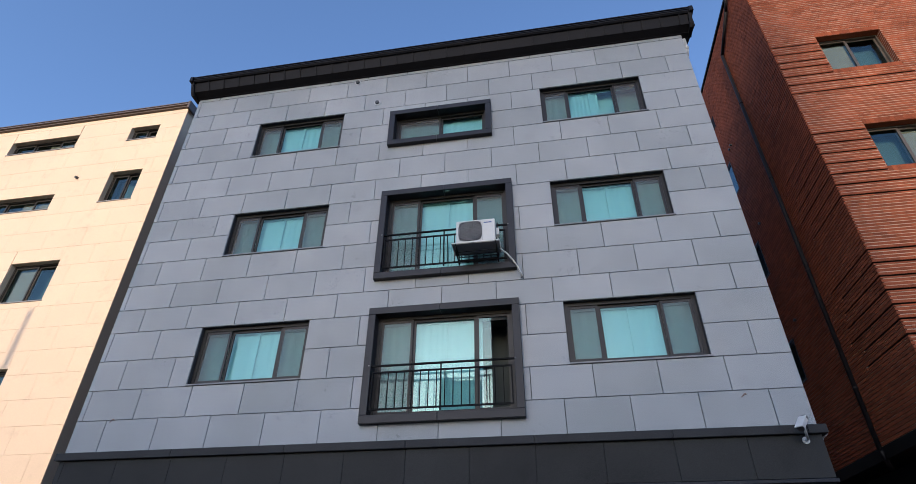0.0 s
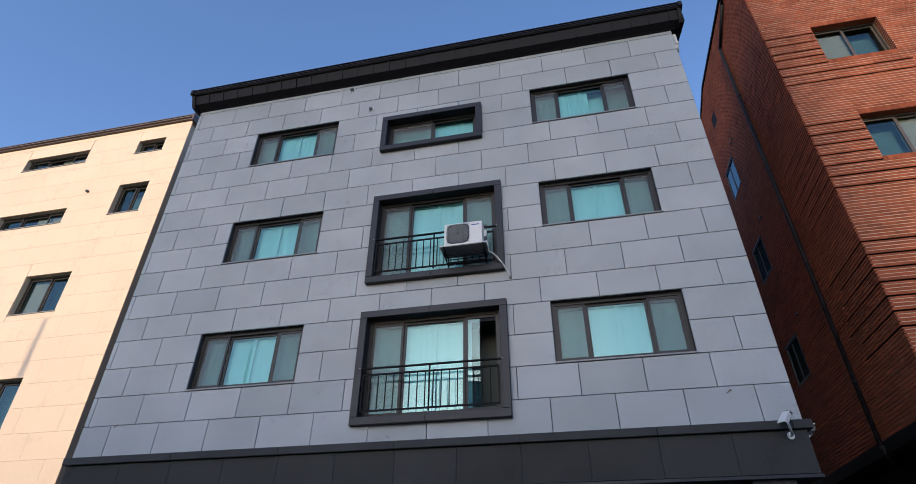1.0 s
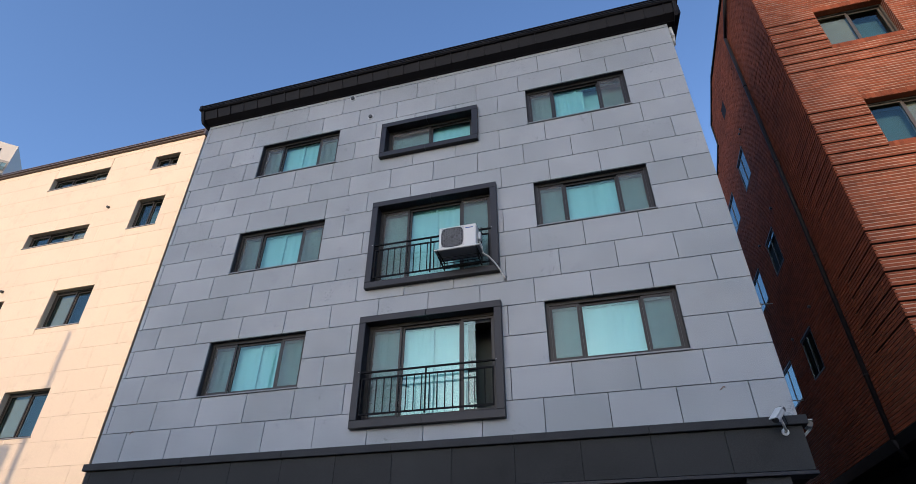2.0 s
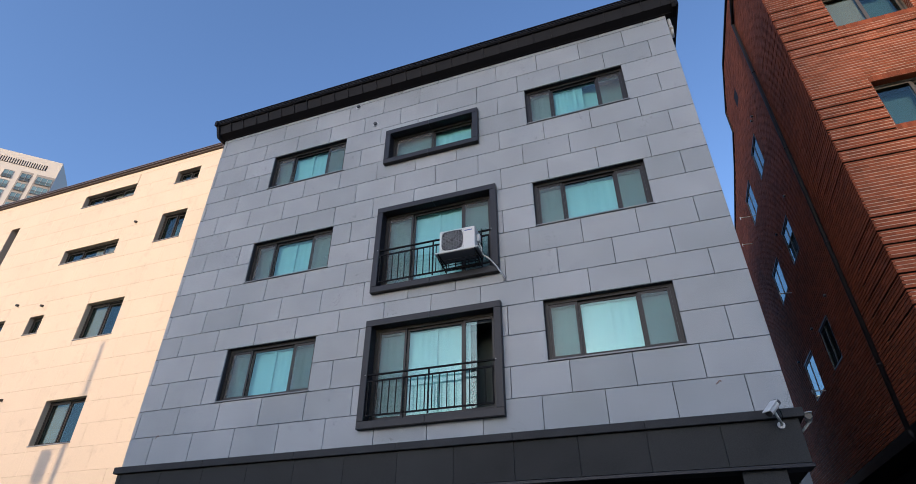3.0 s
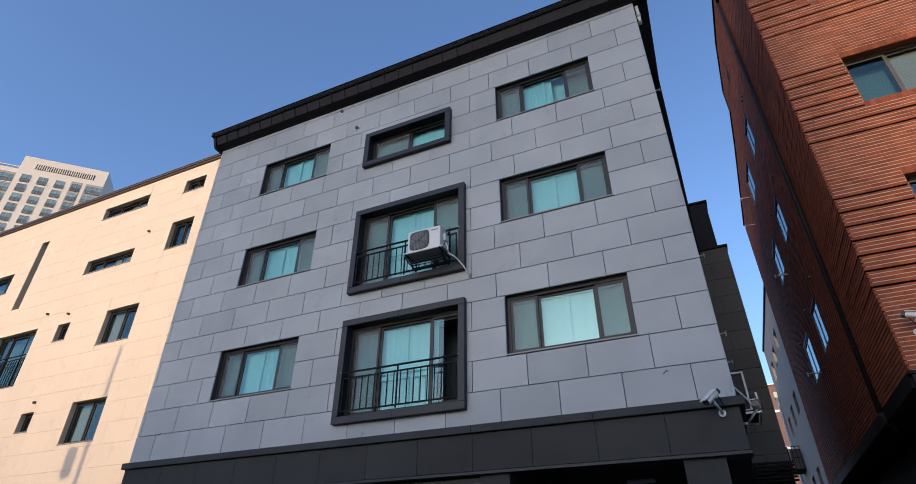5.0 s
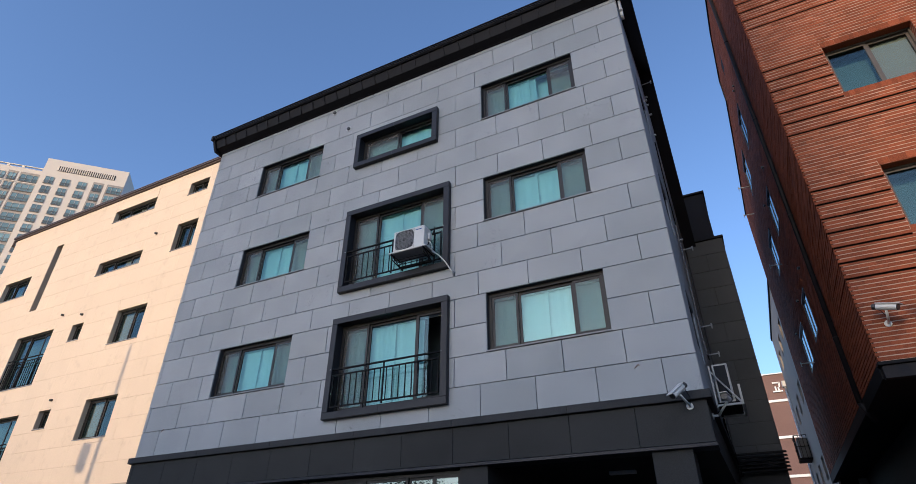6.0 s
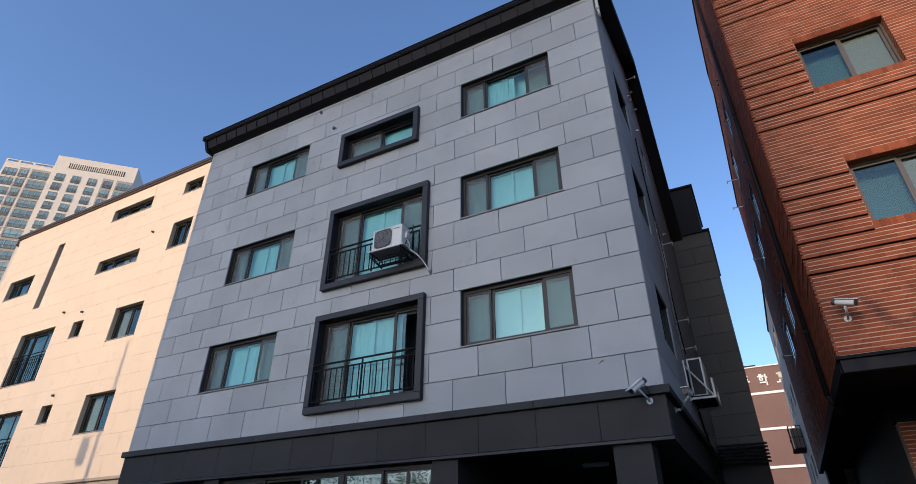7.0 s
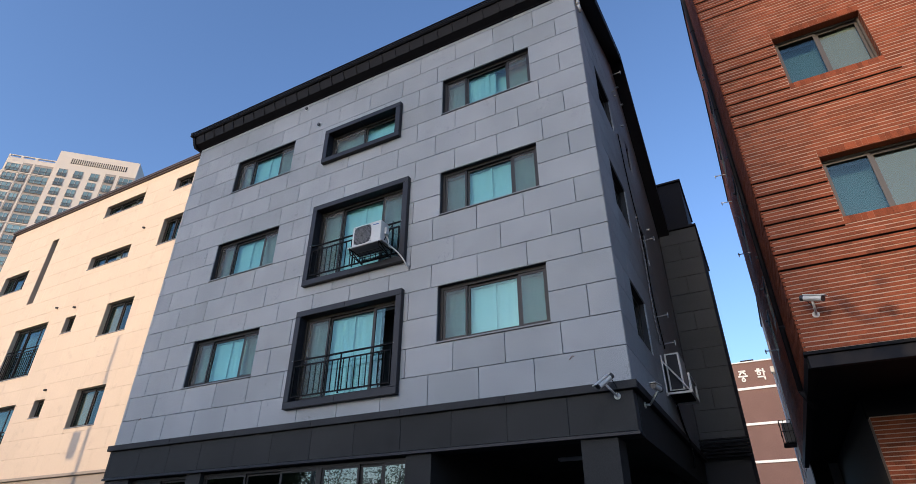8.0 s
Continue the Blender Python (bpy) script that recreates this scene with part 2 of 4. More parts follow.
def window(parent, x0, z0, x1, z1, y, fields, label, glass=GLASS, curtain=True, sill=None, deep=0.5, bar=0.06, screens=(), m=None, curtain_from=0.0, blind=0, inner=False, lining=None, frame_of=FRAME, ajar=None):
    """A sliding window with its outer frame at y; fields: the shares of its width that the sashes take."""
    w = part("window", placed(boxes((x0, y, z1 - bar, x1, y + 0.10, z1), (x0, y, z0, x1, y + 0.10, z0 + bar),
                             (x0, y, z0 + bar, x0 + bar, y + 0.10, z1 - bar), (x1 - bar, y, z0 + bar, x1, y + 0.10, z1 - bar)), m), frame_of, parent, label)
    a = x0 + bar
    total = x1 - x0 - 2 * bar
    for i, share in enumerate(fields):
        b = a + total * share
        near = y + (0.020 if i != len(fields) // 2 else 0.055)
        s = 0.045
        lo, hi = z0 + bar, z1 - bar
        sash = boxes((a, near, hi - s, b, near + 0.03, hi), (a, near, lo, b, near + 0.03, lo + s),
                     (a, near, lo + s, a + s, near + 0.03, hi - s), (b - s, near, lo + s, b, near + 0.03, hi - s))
        part("sash", placed(sash, m), frame_of, w)
        pane = part("pane", placed(boxes((a + s, near + 0.012, lo + s, b - s if i != ajar else a + s + 0.36 * (b - a), near + 0.018, hi - s)), m), glass, w, "tinted window glass")
        pane.visible_shadow = False
        if i in screens:
            scr = part("insect_screen", placed(boxes((a + s, near - 0.006, lo + s, b - s, near - 0.004, hi - s)), m), SCREEN, w, "grey insect screen")
            scr.visible_shadow = False
        a = b
    if curtain:
        bm = bmesh.new()
        n = int((x1 - x0) / 0.03)
        for k in range(n + 1):
            x = x0 + 0.02 + (x1 - x0 - 0.04) * (1 - curtain_from) * k / n
            d = 0.004 * math.sin(k * 0.9 + 3 * math.sin(k * 0.13)) + y + 0.17
            bm.verts.new((x, d, z0 + 0.02)), bm.verts.new((x, d, z1 - 0.02))
        bm.verts.ensure_lookup_table()
        for k in range(n):
            bm.faces.new((bm.verts[2 * k], bm.verts[2 * k + 2], bm.verts[2 * k + 3], bm.verts[2 * k + 1]))
        part("curtain", placed(bm, m), CURTAIN, w, "white curtain behind the glass", smooth=True)
    if inner:   # pale inner sashes of the double window
        lo, hi, c = z0 + 0.07, z1 - 0.07, (x0 + x1) / 2
        part("inner_sash", placed(boxes((x0 + 0.06, y + 0.125, hi - 0.05, x1 - 0.06, y + 0.15, hi), (x0 + 0.06, y + 0.125, lo, x1 - 0.06, y + 0.15, lo + 0.05),
                                        (c - 0.028, y + 0.126, lo + 0.05, c + 0.028, y + 0.15, hi - 0.05)), m), CURTAIN, w, "pale inner sash bars")
    # Made-up sheet behind the glass; its colour sets how bright the pane looks.
    if lining:
        part("curtain", placed(boxes((x0 + 0.02, y + 0.34, z0 + 0.02, x1 - 0.02, y + 0.345, z1 - 0.02)), m), lining, w, "added sheet that tones the pane")
    if blind:
        part("blind", placed(boxes(((x0 + x1) / 2 - 0.02 if blind > 0 else x0 + 0.02, y + 0.13, z0 + 0.02, x1 - 0.02 if blind > 0 else (x0 + x1) / 2 + 0.02, y + 0.14, z1 - 0.02)), m), BLIND, w, "grey roller blind behind the glass")
    # the dim room behind: a shallow box, its dark colour standing in for gloom
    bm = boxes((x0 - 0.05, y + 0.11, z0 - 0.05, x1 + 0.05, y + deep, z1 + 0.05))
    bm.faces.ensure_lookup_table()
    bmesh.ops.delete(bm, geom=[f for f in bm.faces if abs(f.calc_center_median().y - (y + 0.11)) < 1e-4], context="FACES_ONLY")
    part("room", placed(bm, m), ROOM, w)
    if sill:
        part("window_sill", placed(boxes((x0 - 0.01, sill - 0.025, z0 - 0.026, x1 + 0.03, y + 0.02, z0 - 0.002)), m), SILL, w, "thin grey metal sill")
    return w


# Colour of the added backing that puts a sky-blue tone into panes.
PANE_BACKING = mat("grey-blue pane backing", (0.06, 0.095, 0.115), 0.9, vary=0.08, fine=8, bump=0.0)
BRONZE = mat("bronze aluminium frame", (0.055, 0.045, 0.037), 0.4, spec=0.5, vary=0.1, fine=30, bump=0.0)
GLASS_SHOP = glass_mat("clear shop glass", (0.6, 0.65, 0.65), 0.12)
GLASS_K = glass_mat("grey blue glass", (0.70, 0.84, 0.84), 0.05)
GLASS_SIDE = glass_mat("pale blue glass", (0.55, 0.62, 0.65), 0.06)
FAR_GLASS = mat("dark blue-green glazing", (0.13, 0.21, 0.225), 0.08, vary=0.3, fine=0.6, coarse=0.2, bump=0.0, per_object=0.9, spec=0.8)
TOWER_WALL = mat("pale tower paint", (0.60, 0.54, 0.47), 0.8, vary=0.03, fine=2, coarse=0.1, bump=0.0)
TOWER_GREY = mat("grey tower paint", (0.30, 0.27, 0.24), 0.8, vary=0.05, fine=2, coarse=0.1, bump=0.0)
TOWER_FRAME = mat("grey-brown window metal", (0.42, 0.39, 0.355), 0.6, vary=0.05, fine=2, bump=0.0)
TOWER_RAIL = mat("grey balcony metal", (0.10, 0.095, 0.09), 0.6, vary=0.05, fine=2, bump=0.0)
BLUE_NET = mat("blue netting", (0.05, 0.12, 0.45), 0.8, vary=0.1, fine=2, bump=0.0)
WHITE_PAINT = mat("white paint", (0.72, 0.71, 0.68), 0.6, vary=0.03, fine=10, bump=0.0)
DARK_PLASTIC = mat("dark grey plastic", (0.03, 0.03, 0.032), 0.4, vary=0.1, fine=30, bump=0.0)
BLUE_PRINT = mat("blue print", (0.03, 0.06, 0.22), 0.5, vary=0.02, bump=0.0)
STEEL = mat("galvanised steel", (0.45, 0.45, 0.44), 0.4, metal=0.8, vary=0.1, fine=40, bump=0.0)
RUST = mat("rusty wire", (0.20, 0.12, 0.09), 0.9, vary=0.3, fine=60, bump=0.0)
BARK = mat("brown bark", (0.12, 0.08, 0.05), 0.9, vary=0.25, fine=20, bump=0.5)
LEAF = mat("green leaf", (0.06, 0.10, 0.03), 0.6, vary=0.3, fine=4, bump=0.0, island=0.8)
DARK_LIME = mat("grey-brown base stone", (0.30, 0.25, 0.20), 0.7, vary=0.08, fine=45, coarse=0.8, bump=0.1)
SCHOOL_BRICK = mat("far red brick", (0.17, 0.10, 0.083), 0.9, vary=0.15, fine=9, coarse=0.4, bump=0.1)
BLIND = mat("grey roller blind", (0.25, 0.185, 0.155), 0.85, vary=0.04, fine=10, bump=0.0)
SCREEN = mat("grey insect mesh", (0.16, 0.16, 0.16), 0.9, vary=0.1, fine=60, bump=0.0)
sn, sl = SCREEN.node_tree.nodes, SCREEN.node_tree.links
open_mesh, mesh_mix = sn.new("ShaderNodeBsdfTransparent"), sn.new("ShaderNodeMixShader")
mesh_mix.inputs[0].default_value = 0.25
sl.new(open_mesh.outputs[0], mesh_mix.inputs[1])
sl.new(sn["Principled BSDF"].outputs[0], mesh_mix.inputs[2])
sl.new(mesh_mix.outputs[0], sn["Material Output"].inputs[0])
# Granite copy with the shade of the alley put into its colour.
SHADED_GRANITE = mat("granite darkened for alley shade", (0.078, 0.081, 0.082), 0.65, spec=0.25, vary=0.13, fine=75, coarse=0.9, bump=0.15, per_object=0.4, grain=1.6, stain=0.1)
SILL = mat("grey aluminium sill", (0.20, 0.20, 0.205), 0.5, vary=0.06, fine=30, bump=0.0)

# ---- ground ----
setting("ground", boxes((-600, -600, -0.3, 600, 600, 0.0)), ASPHALT, "dark asphalt street ground", "ground")

# ---- grey granite building ----
def prism_x(bm, pts, x0, x1):
    """An outline in (y, z), drawn out along x."""
    a = [bm.verts.new((x0, y, z)) for y, z in pts]
    b = [bm.verts.new((x1, y, z)) for y, z in pts]
    bm.faces.new(a)
    bm.faces.new(b[::-1])
    for i in range(len(pts)):
        j = (i + 1) % len(pts)
        bm.faces.new((a[i], b[i], b[j], a[j]))
    return bm


def prism_y(bm, pts, y0, y1):
    """An outline in (x, z), drawn out along y."""
    a = [bm.verts.new((x, y0, z)) for x, z in pts]
    b = [bm.verts.new((x, y1, z)) for x, z in pts]
    bm.faces.new(a)
    bm.faces.new(b[::-1])
    for i in range(len(pts)):
        j = (i + 1) % len(pts)
        bm.faces.new((a[i], b[i], b[j], a[j]))
    return bm


YF = 9.5
X0, X1, Z0, ZT = -7.35, 5.10, 3.875, 13.14
CO = 0.5645
grey = thing("apartment_building", (-1.1, 9.5, 0), "grey granite clad apartment building with black metal eaves", "building")
COLS = ((-5.33, -3.11), (1.66, 3.90))
ROW_LIFT = {3: 0.02, 4: 0.055}   # the courses beside the lowest windows are a little taller


def course(i):
    return Z0 + CO * i + ROW_LIFT.get(i, 0.0)


ROWZ = [(course(a), course(a + 2)) for a in (2, 7, 12)]
holes = [(a, z0, b, z1) for a, b in COLS for z0, z1 in ROWZ]
CENTRE = [(-1.90, 4.15, 0.88, 6.28), (-1.90, 6.91, 0.88, 9.08), (-1.90, 10.44, 0.51, 11.53)]
CENTRE_IN = [(a + 0.10, b + 0.10, c - 0.10, d - 0.10) for a, b, c, d in CENTRE]
front = part("wall", wall_with_openings(bmesh.new(), X0 + 0.03, X1 - 0.03, Z0, ZT, YF + 0.03, YF + 0.30, holes + CENTRE_IN), JOINT_AND_SHADE, grey, "grey granite slab facade")
for x0, x1 in COLS:
    for z0, z1 in ROWZ:
        window(grey, x0, z0 + 0.03, x1, z1, YF + 0.11, (0.25, 0.5, 0.25), "dark framed three-part sliding window", sill=YF, screens=(0, 2), curtain_from=0.42 if z0 > 10 and x0 > 0 else 0.0, inner=True, lining=CURTAIN if z0 > 10 and x0 > 0 else None)
for k, (a, b, c, d) in enumerate(CENTRE):
    s, out, mid = 0.135, YF - 0.11, (a + c) / 2 - 0.05
    for r in ((a, out, d - s, mid - 0.002, YF + 0.12, d), (mid + 0.002, out, d - s, c, YF + 0.12, d),
              (a, out, b, mid - 0.002, YF + 0.12, b + s), (mid + 0.002, out, b, c, YF + 0.12, b + s),
              (a, out, b + s + 0.003, a + s, YF + 0.12, d - s - 0.003), (c - s, out, b + s + 0.003, c, YF + 0.12, d - s - 0.003)):
        part("window_surround", bevelled(boxes(r), 0.005, 1), SURROUND, grey, "charcoal stone window surround")
    window(grey, a + s, b + s, c - s, d - s, YF + 0.10, (0.255, 0.49, 0.255) if k < 2 else (0.5, 0.5), "dark framed balcony window", screens=((0,), (0, 2), (0,))[k], curtain_from=(0.225, 0.0, 0.0)[k], inner=k < 2, ajar=2 if k == 0 else None, deep=0.8 if k == 0 else 0.5)

# side wall with its gable
SIDE = Matrix.Translation((X1, 0, 0)) @ Matrix.Rotation(radians(90), 4, "Z")
SIDE_HOLES = [(10.75, Z0 + CO * a, 12.1, Z0 + CO * (a + 2)) for a in (2, 7, 12)] + [(13.6, 10.7, 14.1, 11.6), (13.6, 7.9, 14.1, 8.8)]
side = part("wall", placed(wall_with_openings(bmesh.new(), 9.80, 14.5, Z0, ZT, 0.03, 0.3, SIDE_HOLES), SIDE), JOINT_AND_SHADE, grey, "shaded granite side wall")
bm = prism_x(bmesh.new(), [(9.53, ZT), (13.7, 14.6), (14.5, 13.75), (14.5, ZT)], X1 - 0.3, X1 - 0.012)
prism_x(bm, [(14.5, Z0), (14.5, 13.75), (16.3, 11.77), (17.46, 10.5), (17.46, Z0)], X1 - 0.3, X1 - 0.012)
part("wall", bm, GRANITE, grey, "granite gable wall")
for h in SIDE_HOLES:
    window(grey, h[0], h[1], h[2], h[3], 0.13, (0.5, 0.5), "dark framed side window", m=SIDE, sill=0.0)
part("wall", boxes((X0 + 0.03, YF + 0.3, 0, X0 + 0.3, 17, ZT)), JOINT_AND_SHADE, grey)
part("wall", boxes((X0 + 0.3, 17, 0, X1 - 0.3, 17.3, 11)), JOINT_AND_SHADE, grey)
# ledge and band of the ground storey
LEDGE_CUTS = [X0 - 0.07] + [0.985 + 1.0285 * 2 * k for k in range(-3, 2)] + [X1 + 0.08]
for a, b in zip(LEDGE_CUTS, LEDGE_CUTS[1:]):
    part("ledge", bevelled(boxes((a + 0.0015, YF - 0.10, 3.737, b - 0.0015, YF + 0.028, Z0 - 0.012)), 0.006, 1), LEDGE, grey, "charcoal stone ledge")
part("ledge", bevelled(boxes((X1 - 0.02, YF + 0.032, 3.737, X1 + 0.08, 17.4, Z0 - 0.012)), 0.008), LEDGE, grey, "charcoal stone ledge")
band = part("wall", boxes((X0 + 0.02, YF, 3.14, X1 - 0.02, YF + 0.28, 3.733)), JOINT_AND_SHADE, grey, "dark granite band")
part("wall", boxes((X1 - 0.3, YF + 0.285, 3.10, X1 - 0.003, 17.4, 3.733)), DARK_GRANITE, grey, "dark granite band")
part("trim", bevelled(boxes((X0 - 0.02, YF - 0.055, 3.085, X1 + 0.02, YF + 0.30, 3.135)), 0.006), SURROUND, grey, "charcoal stone drip trim")
part("slab", boxes((X0 + 0.3, YF + 0.31, 3.25, X1 - 0.31, 17, 3.68)), DARK_GRANITE, grey, "dark soffit over the ground storey")
# ground storey: shop window, piers, open parking bay
for a, b in ((-7.33, -6.45), (-4.49, -4.05), (1.10, 1.60), (4.21, 4.77)):
    part("pier", boxes((a, YF + 0.02, 0, b, YF + 0.52, 3.085)), DARK_GRANITE, grey, "dark granite pier")
SHOP = [(-6.45, 0.3, -4.49, 3.06), (-4.05, 0.3, -0.90, 3.06), (-0.90, 0.3, 1.10, 3.06)]
for h, f in zip(SHOP, ((0.5, 0.5), (0.38, 0.31, 0.31), (0.46, 0.27, 0.27))):
    window(grey, *h, YF + 0.12, f, "dark framed shop window", glass=GLASS_SHOP, curtain=False, bar=0.05, deep=2.5)
part("wall", boxes((-6.45, YF + 0.12, 0, 1.10, YF + 0.4, 0.3)), DARK_GRANITE, grey)
part("wall", boxes((1.60, 15.0, 0, 4.8, 15.3, 3.25)), DARK_GRANITE, grey, "dark back wall of the parking bay")
part("wall", boxes((1.30, YF + 0.52, 0, 1.60, 15.0, 3.25)), DARK_GRANITE, grey)
part("ceiling_light", bevelled(boxes((3.0, 12.0, 3.19, 3.5, 12.12, 3.25)), 0.01), WHITE_PLASTIC, grey, "unlit white batten light")
# eaves: seamed fascia, gutter, pitched roof
FX0, FX1 = X0 - 0.10, X1 + 0.22
part("fascia", prism_x(bmesh.new(), [(9.285, 13.10), (9.19, 13.335), (9.6, 13.335), (9.6, 13.10)], FX0, FX1), BLACK_METAL, grey, "black seamed metal fascia")
for k in range(30):
    x = FX0 + 0.03 + k * 0.43
    if x < FX1 - 0.05:
        part("seam", prism_x(bmesh.new(), [(9.26, 13.095), (9.163, 13.333), (9.19, 13.336), (9.285, 13.10)], x, x + 0.018), BLACK_METAL, grey)
part("soffit", prism_x(bmesh.new(), [(9.30, 13.097), (9.47, 13.03), (9.6, 13.03), (9.6, 13.097)], FX0 + 0.01, FX1 - 0.01), BLACK_METAL, grey, "black metal eaves soffit")
part("drip_edge", bevelled(boxes((FX0 - 0.01, 9.455, 13.008, FX1 + 0.01, 9.60, 13.026)), 0.004, 1), BLACK_METAL, grey)
for x in (FX0 - 0.02, FX1 - 0.06):
    part("corner_cap", prism_x(bmesh.new(), [(9.30, 12.99), (9.24, 13.08), (9.14, 13.333), (9.6, 13.333), (9.6, 12.99)], x, x + 0.08), BLACK_METAL, grey, "black metal corner cap")
part("gutter", prism_x(bmesh.new(), [(9.15, 13.337), (9.115, 13.37), (9.115, 13.40), (9.10, 13.402), (9.10, 13.43), (9.115, 13.432), (9.115, 13.45), (9.09, 13.452), (9.09, 13.48), (9.3, 13.48), (9.3, 13.337)], FX0 - 0.04, FX1 + 0.05), BLACK_METAL, grey, "black metal gutter")
for x in (FX0 - 0.05, FX1 - 0.03):
    part("gutter_end", bevelled(boxes((x, 9.075, 13.325, x + 0.09, 9.31, 13.49)), 0.008, 1), BLACK_METAL, grey, "black folded gutter end")
ROOF = [(9.40, 13.47), (13.7, 14.90), (16.3, 12.05), (17.8, 10.40)]
part("roof", prism_x(bmesh.new(), ROOF + [(y, z - 0.30) for y, z in ROOF[::-1]], X0 - 0.08, X1 + 0.33), BLACK_METAL, grey, "black metal pitched roof")
# rear stair block
part("wall", boxes((X1 - 0.02, 17.495, 0, 6.20, 21, 10.60)), JOINT_AND_SHADE, grey, "grey slab clad rear block")
rear = part("wall", boxes((X1 + 0.02, 17.49, 3.9, 6.19, 17.494, 10.60)), JOINT_AND_SHADE, grey, "grey slab clad rear block")
part("coping", bevelled(boxes((X1 - 0.05, 17.40, 10.60, 6.25, 21, 10.67)), 0.008), BLACK_METAL, grey, "black metal coping")
part("roof", bevelled(boxes((X1 - 0.3, 18.06, 10.67, 6.03, 21, 12.75)), 0.01), BLACK_METAL, grey, "black metal roof housing")
part("coping", bevelled(boxes((X1 - 0.35, 18.0, 12.75, 6.08, 21.05, 12.82)), 0.008), BLACK_METAL, grey, "black metal coping")
for k in range(6):
    part("louvre", boxes((X1 - 0.02, 17.28, 3.80 + k * 0.085, 6.28, 17.36, 3.84 + k * 0.085)), RAIL, grey, "black metal louvre")

# ---- beige building ----
YB = 11.02
beige = thing("apartment_building", (-15.7, YB, 0), "beige limestone clad apartment building in sunshine", "building")
BW = [(-10.86, 13.55, -9.88, 14.08), (-10.88, 11.17, -9.85, 12.27), (-15.11, 13.55, -12.68, 14.08), (-14.9, 11.12, -12.47, 11.66),
      (-12.69, 8.08, -11.20, 9.28), (-12.72, 5.04, -11.21, 6.26), (-15.1, 8.58, -14.48, 9.2), (-15.1, 5.58, -14.48, 6.17)]
BD = [(-18.5, 7.22, -16.25, 9.27), (-18.5, 4.2, -16.25, 6.17)]
BX = [(-21.4, 11.33, -19.55, 12.22), (-18.55, 10.4, -18.1, 13.4)]
bh = BW + BD + BX
bwall = part("wall", wall_with_openings(bmesh.new(), -22.3, -9.10, 3.67, 14.70, YB + 0.03, YB + 0.30, bh), BEIGE_JOINT, beige, "beige limestone slab facade")
for h in BW + BD + BX[:1]:
    wide = h[2] - h[0]
    window(beige, *h, YB + 0.15, (0.5, 0.5) if wide < 1.6 else (0.3, 0.4, 0.3), "dark framed window set into limestone", glass=GLASS_K, sill=YB, bar=0.045, curtain=False,
           blind=-1 if 1.3 < wide < 1.6 else 1 if wide > 2.4 else 0, lining=PANE_BACKING if wide > 0.8 else None, deep=0.6)
# Dark panel closes the slot; its colour is the recess shade.
part("recess", boxes((-18.56, YB + 0.31, 10.39, -18.09, YB + 0.34, 13.41)), JOINT_AND_SHADE, beige, "dark panel giving a tall slot its shade")
part("wall", boxes((-9.37, YB + 0.3, 0, -9.10, 22, 14.70)), BEIGE, beige, "shaded limestone side wall")
part("wall", boxes((-22.3, YB + 0.3, 0, -22.0, 22, 14.70)), BEIGE, beige, "limestone side wall")
part("roof", boxes((-22.3, YB + 0.3, 14.4, -9.1, 22, 14.70)), BROWN_METAL, beige)
part("gutter", prism_x(bmesh.new(), [(YB - 0.012, 14.645), (YB - 0.07, 14.66), (YB - 0.07, 14.70), (YB - 0.12, 14.72), (YB - 0.12, 14.76), (YB - 0.10, 14.762), (YB - 0.10, 14.775), (YB - 0.13, 14.777), (YB - 0.13, 14.81), (YB + 0.4, 14.81), (YB + 0.4, 14.645)], -22.42, -9.06), BROWN_METAL, beige, "brown metal gutter")
part("gutter_end", bevelled(boxes((-9.055, YB - 0.15, 14.52, -8.98, YB + 0.25, 14.83)), 0.01, 1), BROWN_METAL, beige, "brown folded gutter end")
part("downpipe", tube(tube(bmesh.new(), (-22.36, YB - 0.06, 14.62), (-22.36, YB - 0.06, 14.35), 0.05), (-22.36, YB - 0.06, 14.4), (-22.36, YB + 0.35, 14.2), 0.05), BROWN_METAL, beige, "brown downpipe", smooth=True)
part("wall", boxes((-22.3, YB + 0.02, 0, -9.10, YB + 0.3, 3.665)), DARK_LIME, beige, "grey-brown stone base storey")
part("ledge", bevelled(boxes((-22.3, YB - 0.06, 3.60, -9.08, YB + 0.028, 3.68)), 0.008), DARK_LIME, beige, "stone string course")

# ---- brick building ----
YK, XK = 10.60, 7.5
brick = thing("apartment_building", (11, YK, 0), "red brick apartment building with recessed brick bands", "building")
COURSE, KZ = 0.0725, 4.27
KSIDE = Matrix.Translation((XK, 0, 0)) @ Matrix.Rotation(radians(-90), 4, "Z")
SILLS = [6.35, 9.38, 12.40]


def snap(z):
    return KZ + round((z - KZ) / COURSE) * COURSE


KH = [(8.60, snap(s), 10.09, snap(s + 1.23)) for s in SILLS] + [(12.2, snap(s), 13.7, snap(s + 1.23)) for s in SILLS]
GROOVES = []
SIDE_GROOVES = []
for s in SILLS:
    for k, d in enumerate((1.02, 0.73, 0.46, 0.19, -0.10, -0.40, -0.67)):
        z = snap(s + d)
        GROOVES.append((XK - 0.02, z - 0.0285, 8.60 if k < 5 else 10.25 if k == 5 else 10.38, z + 0.0075))
        SIDE_GROOVES.append((-12.45 + 0.12 * ((k * 3) % 4), z - 0.0285, -YK + 0.02, z + 0.0075))
KTOP = 16.95
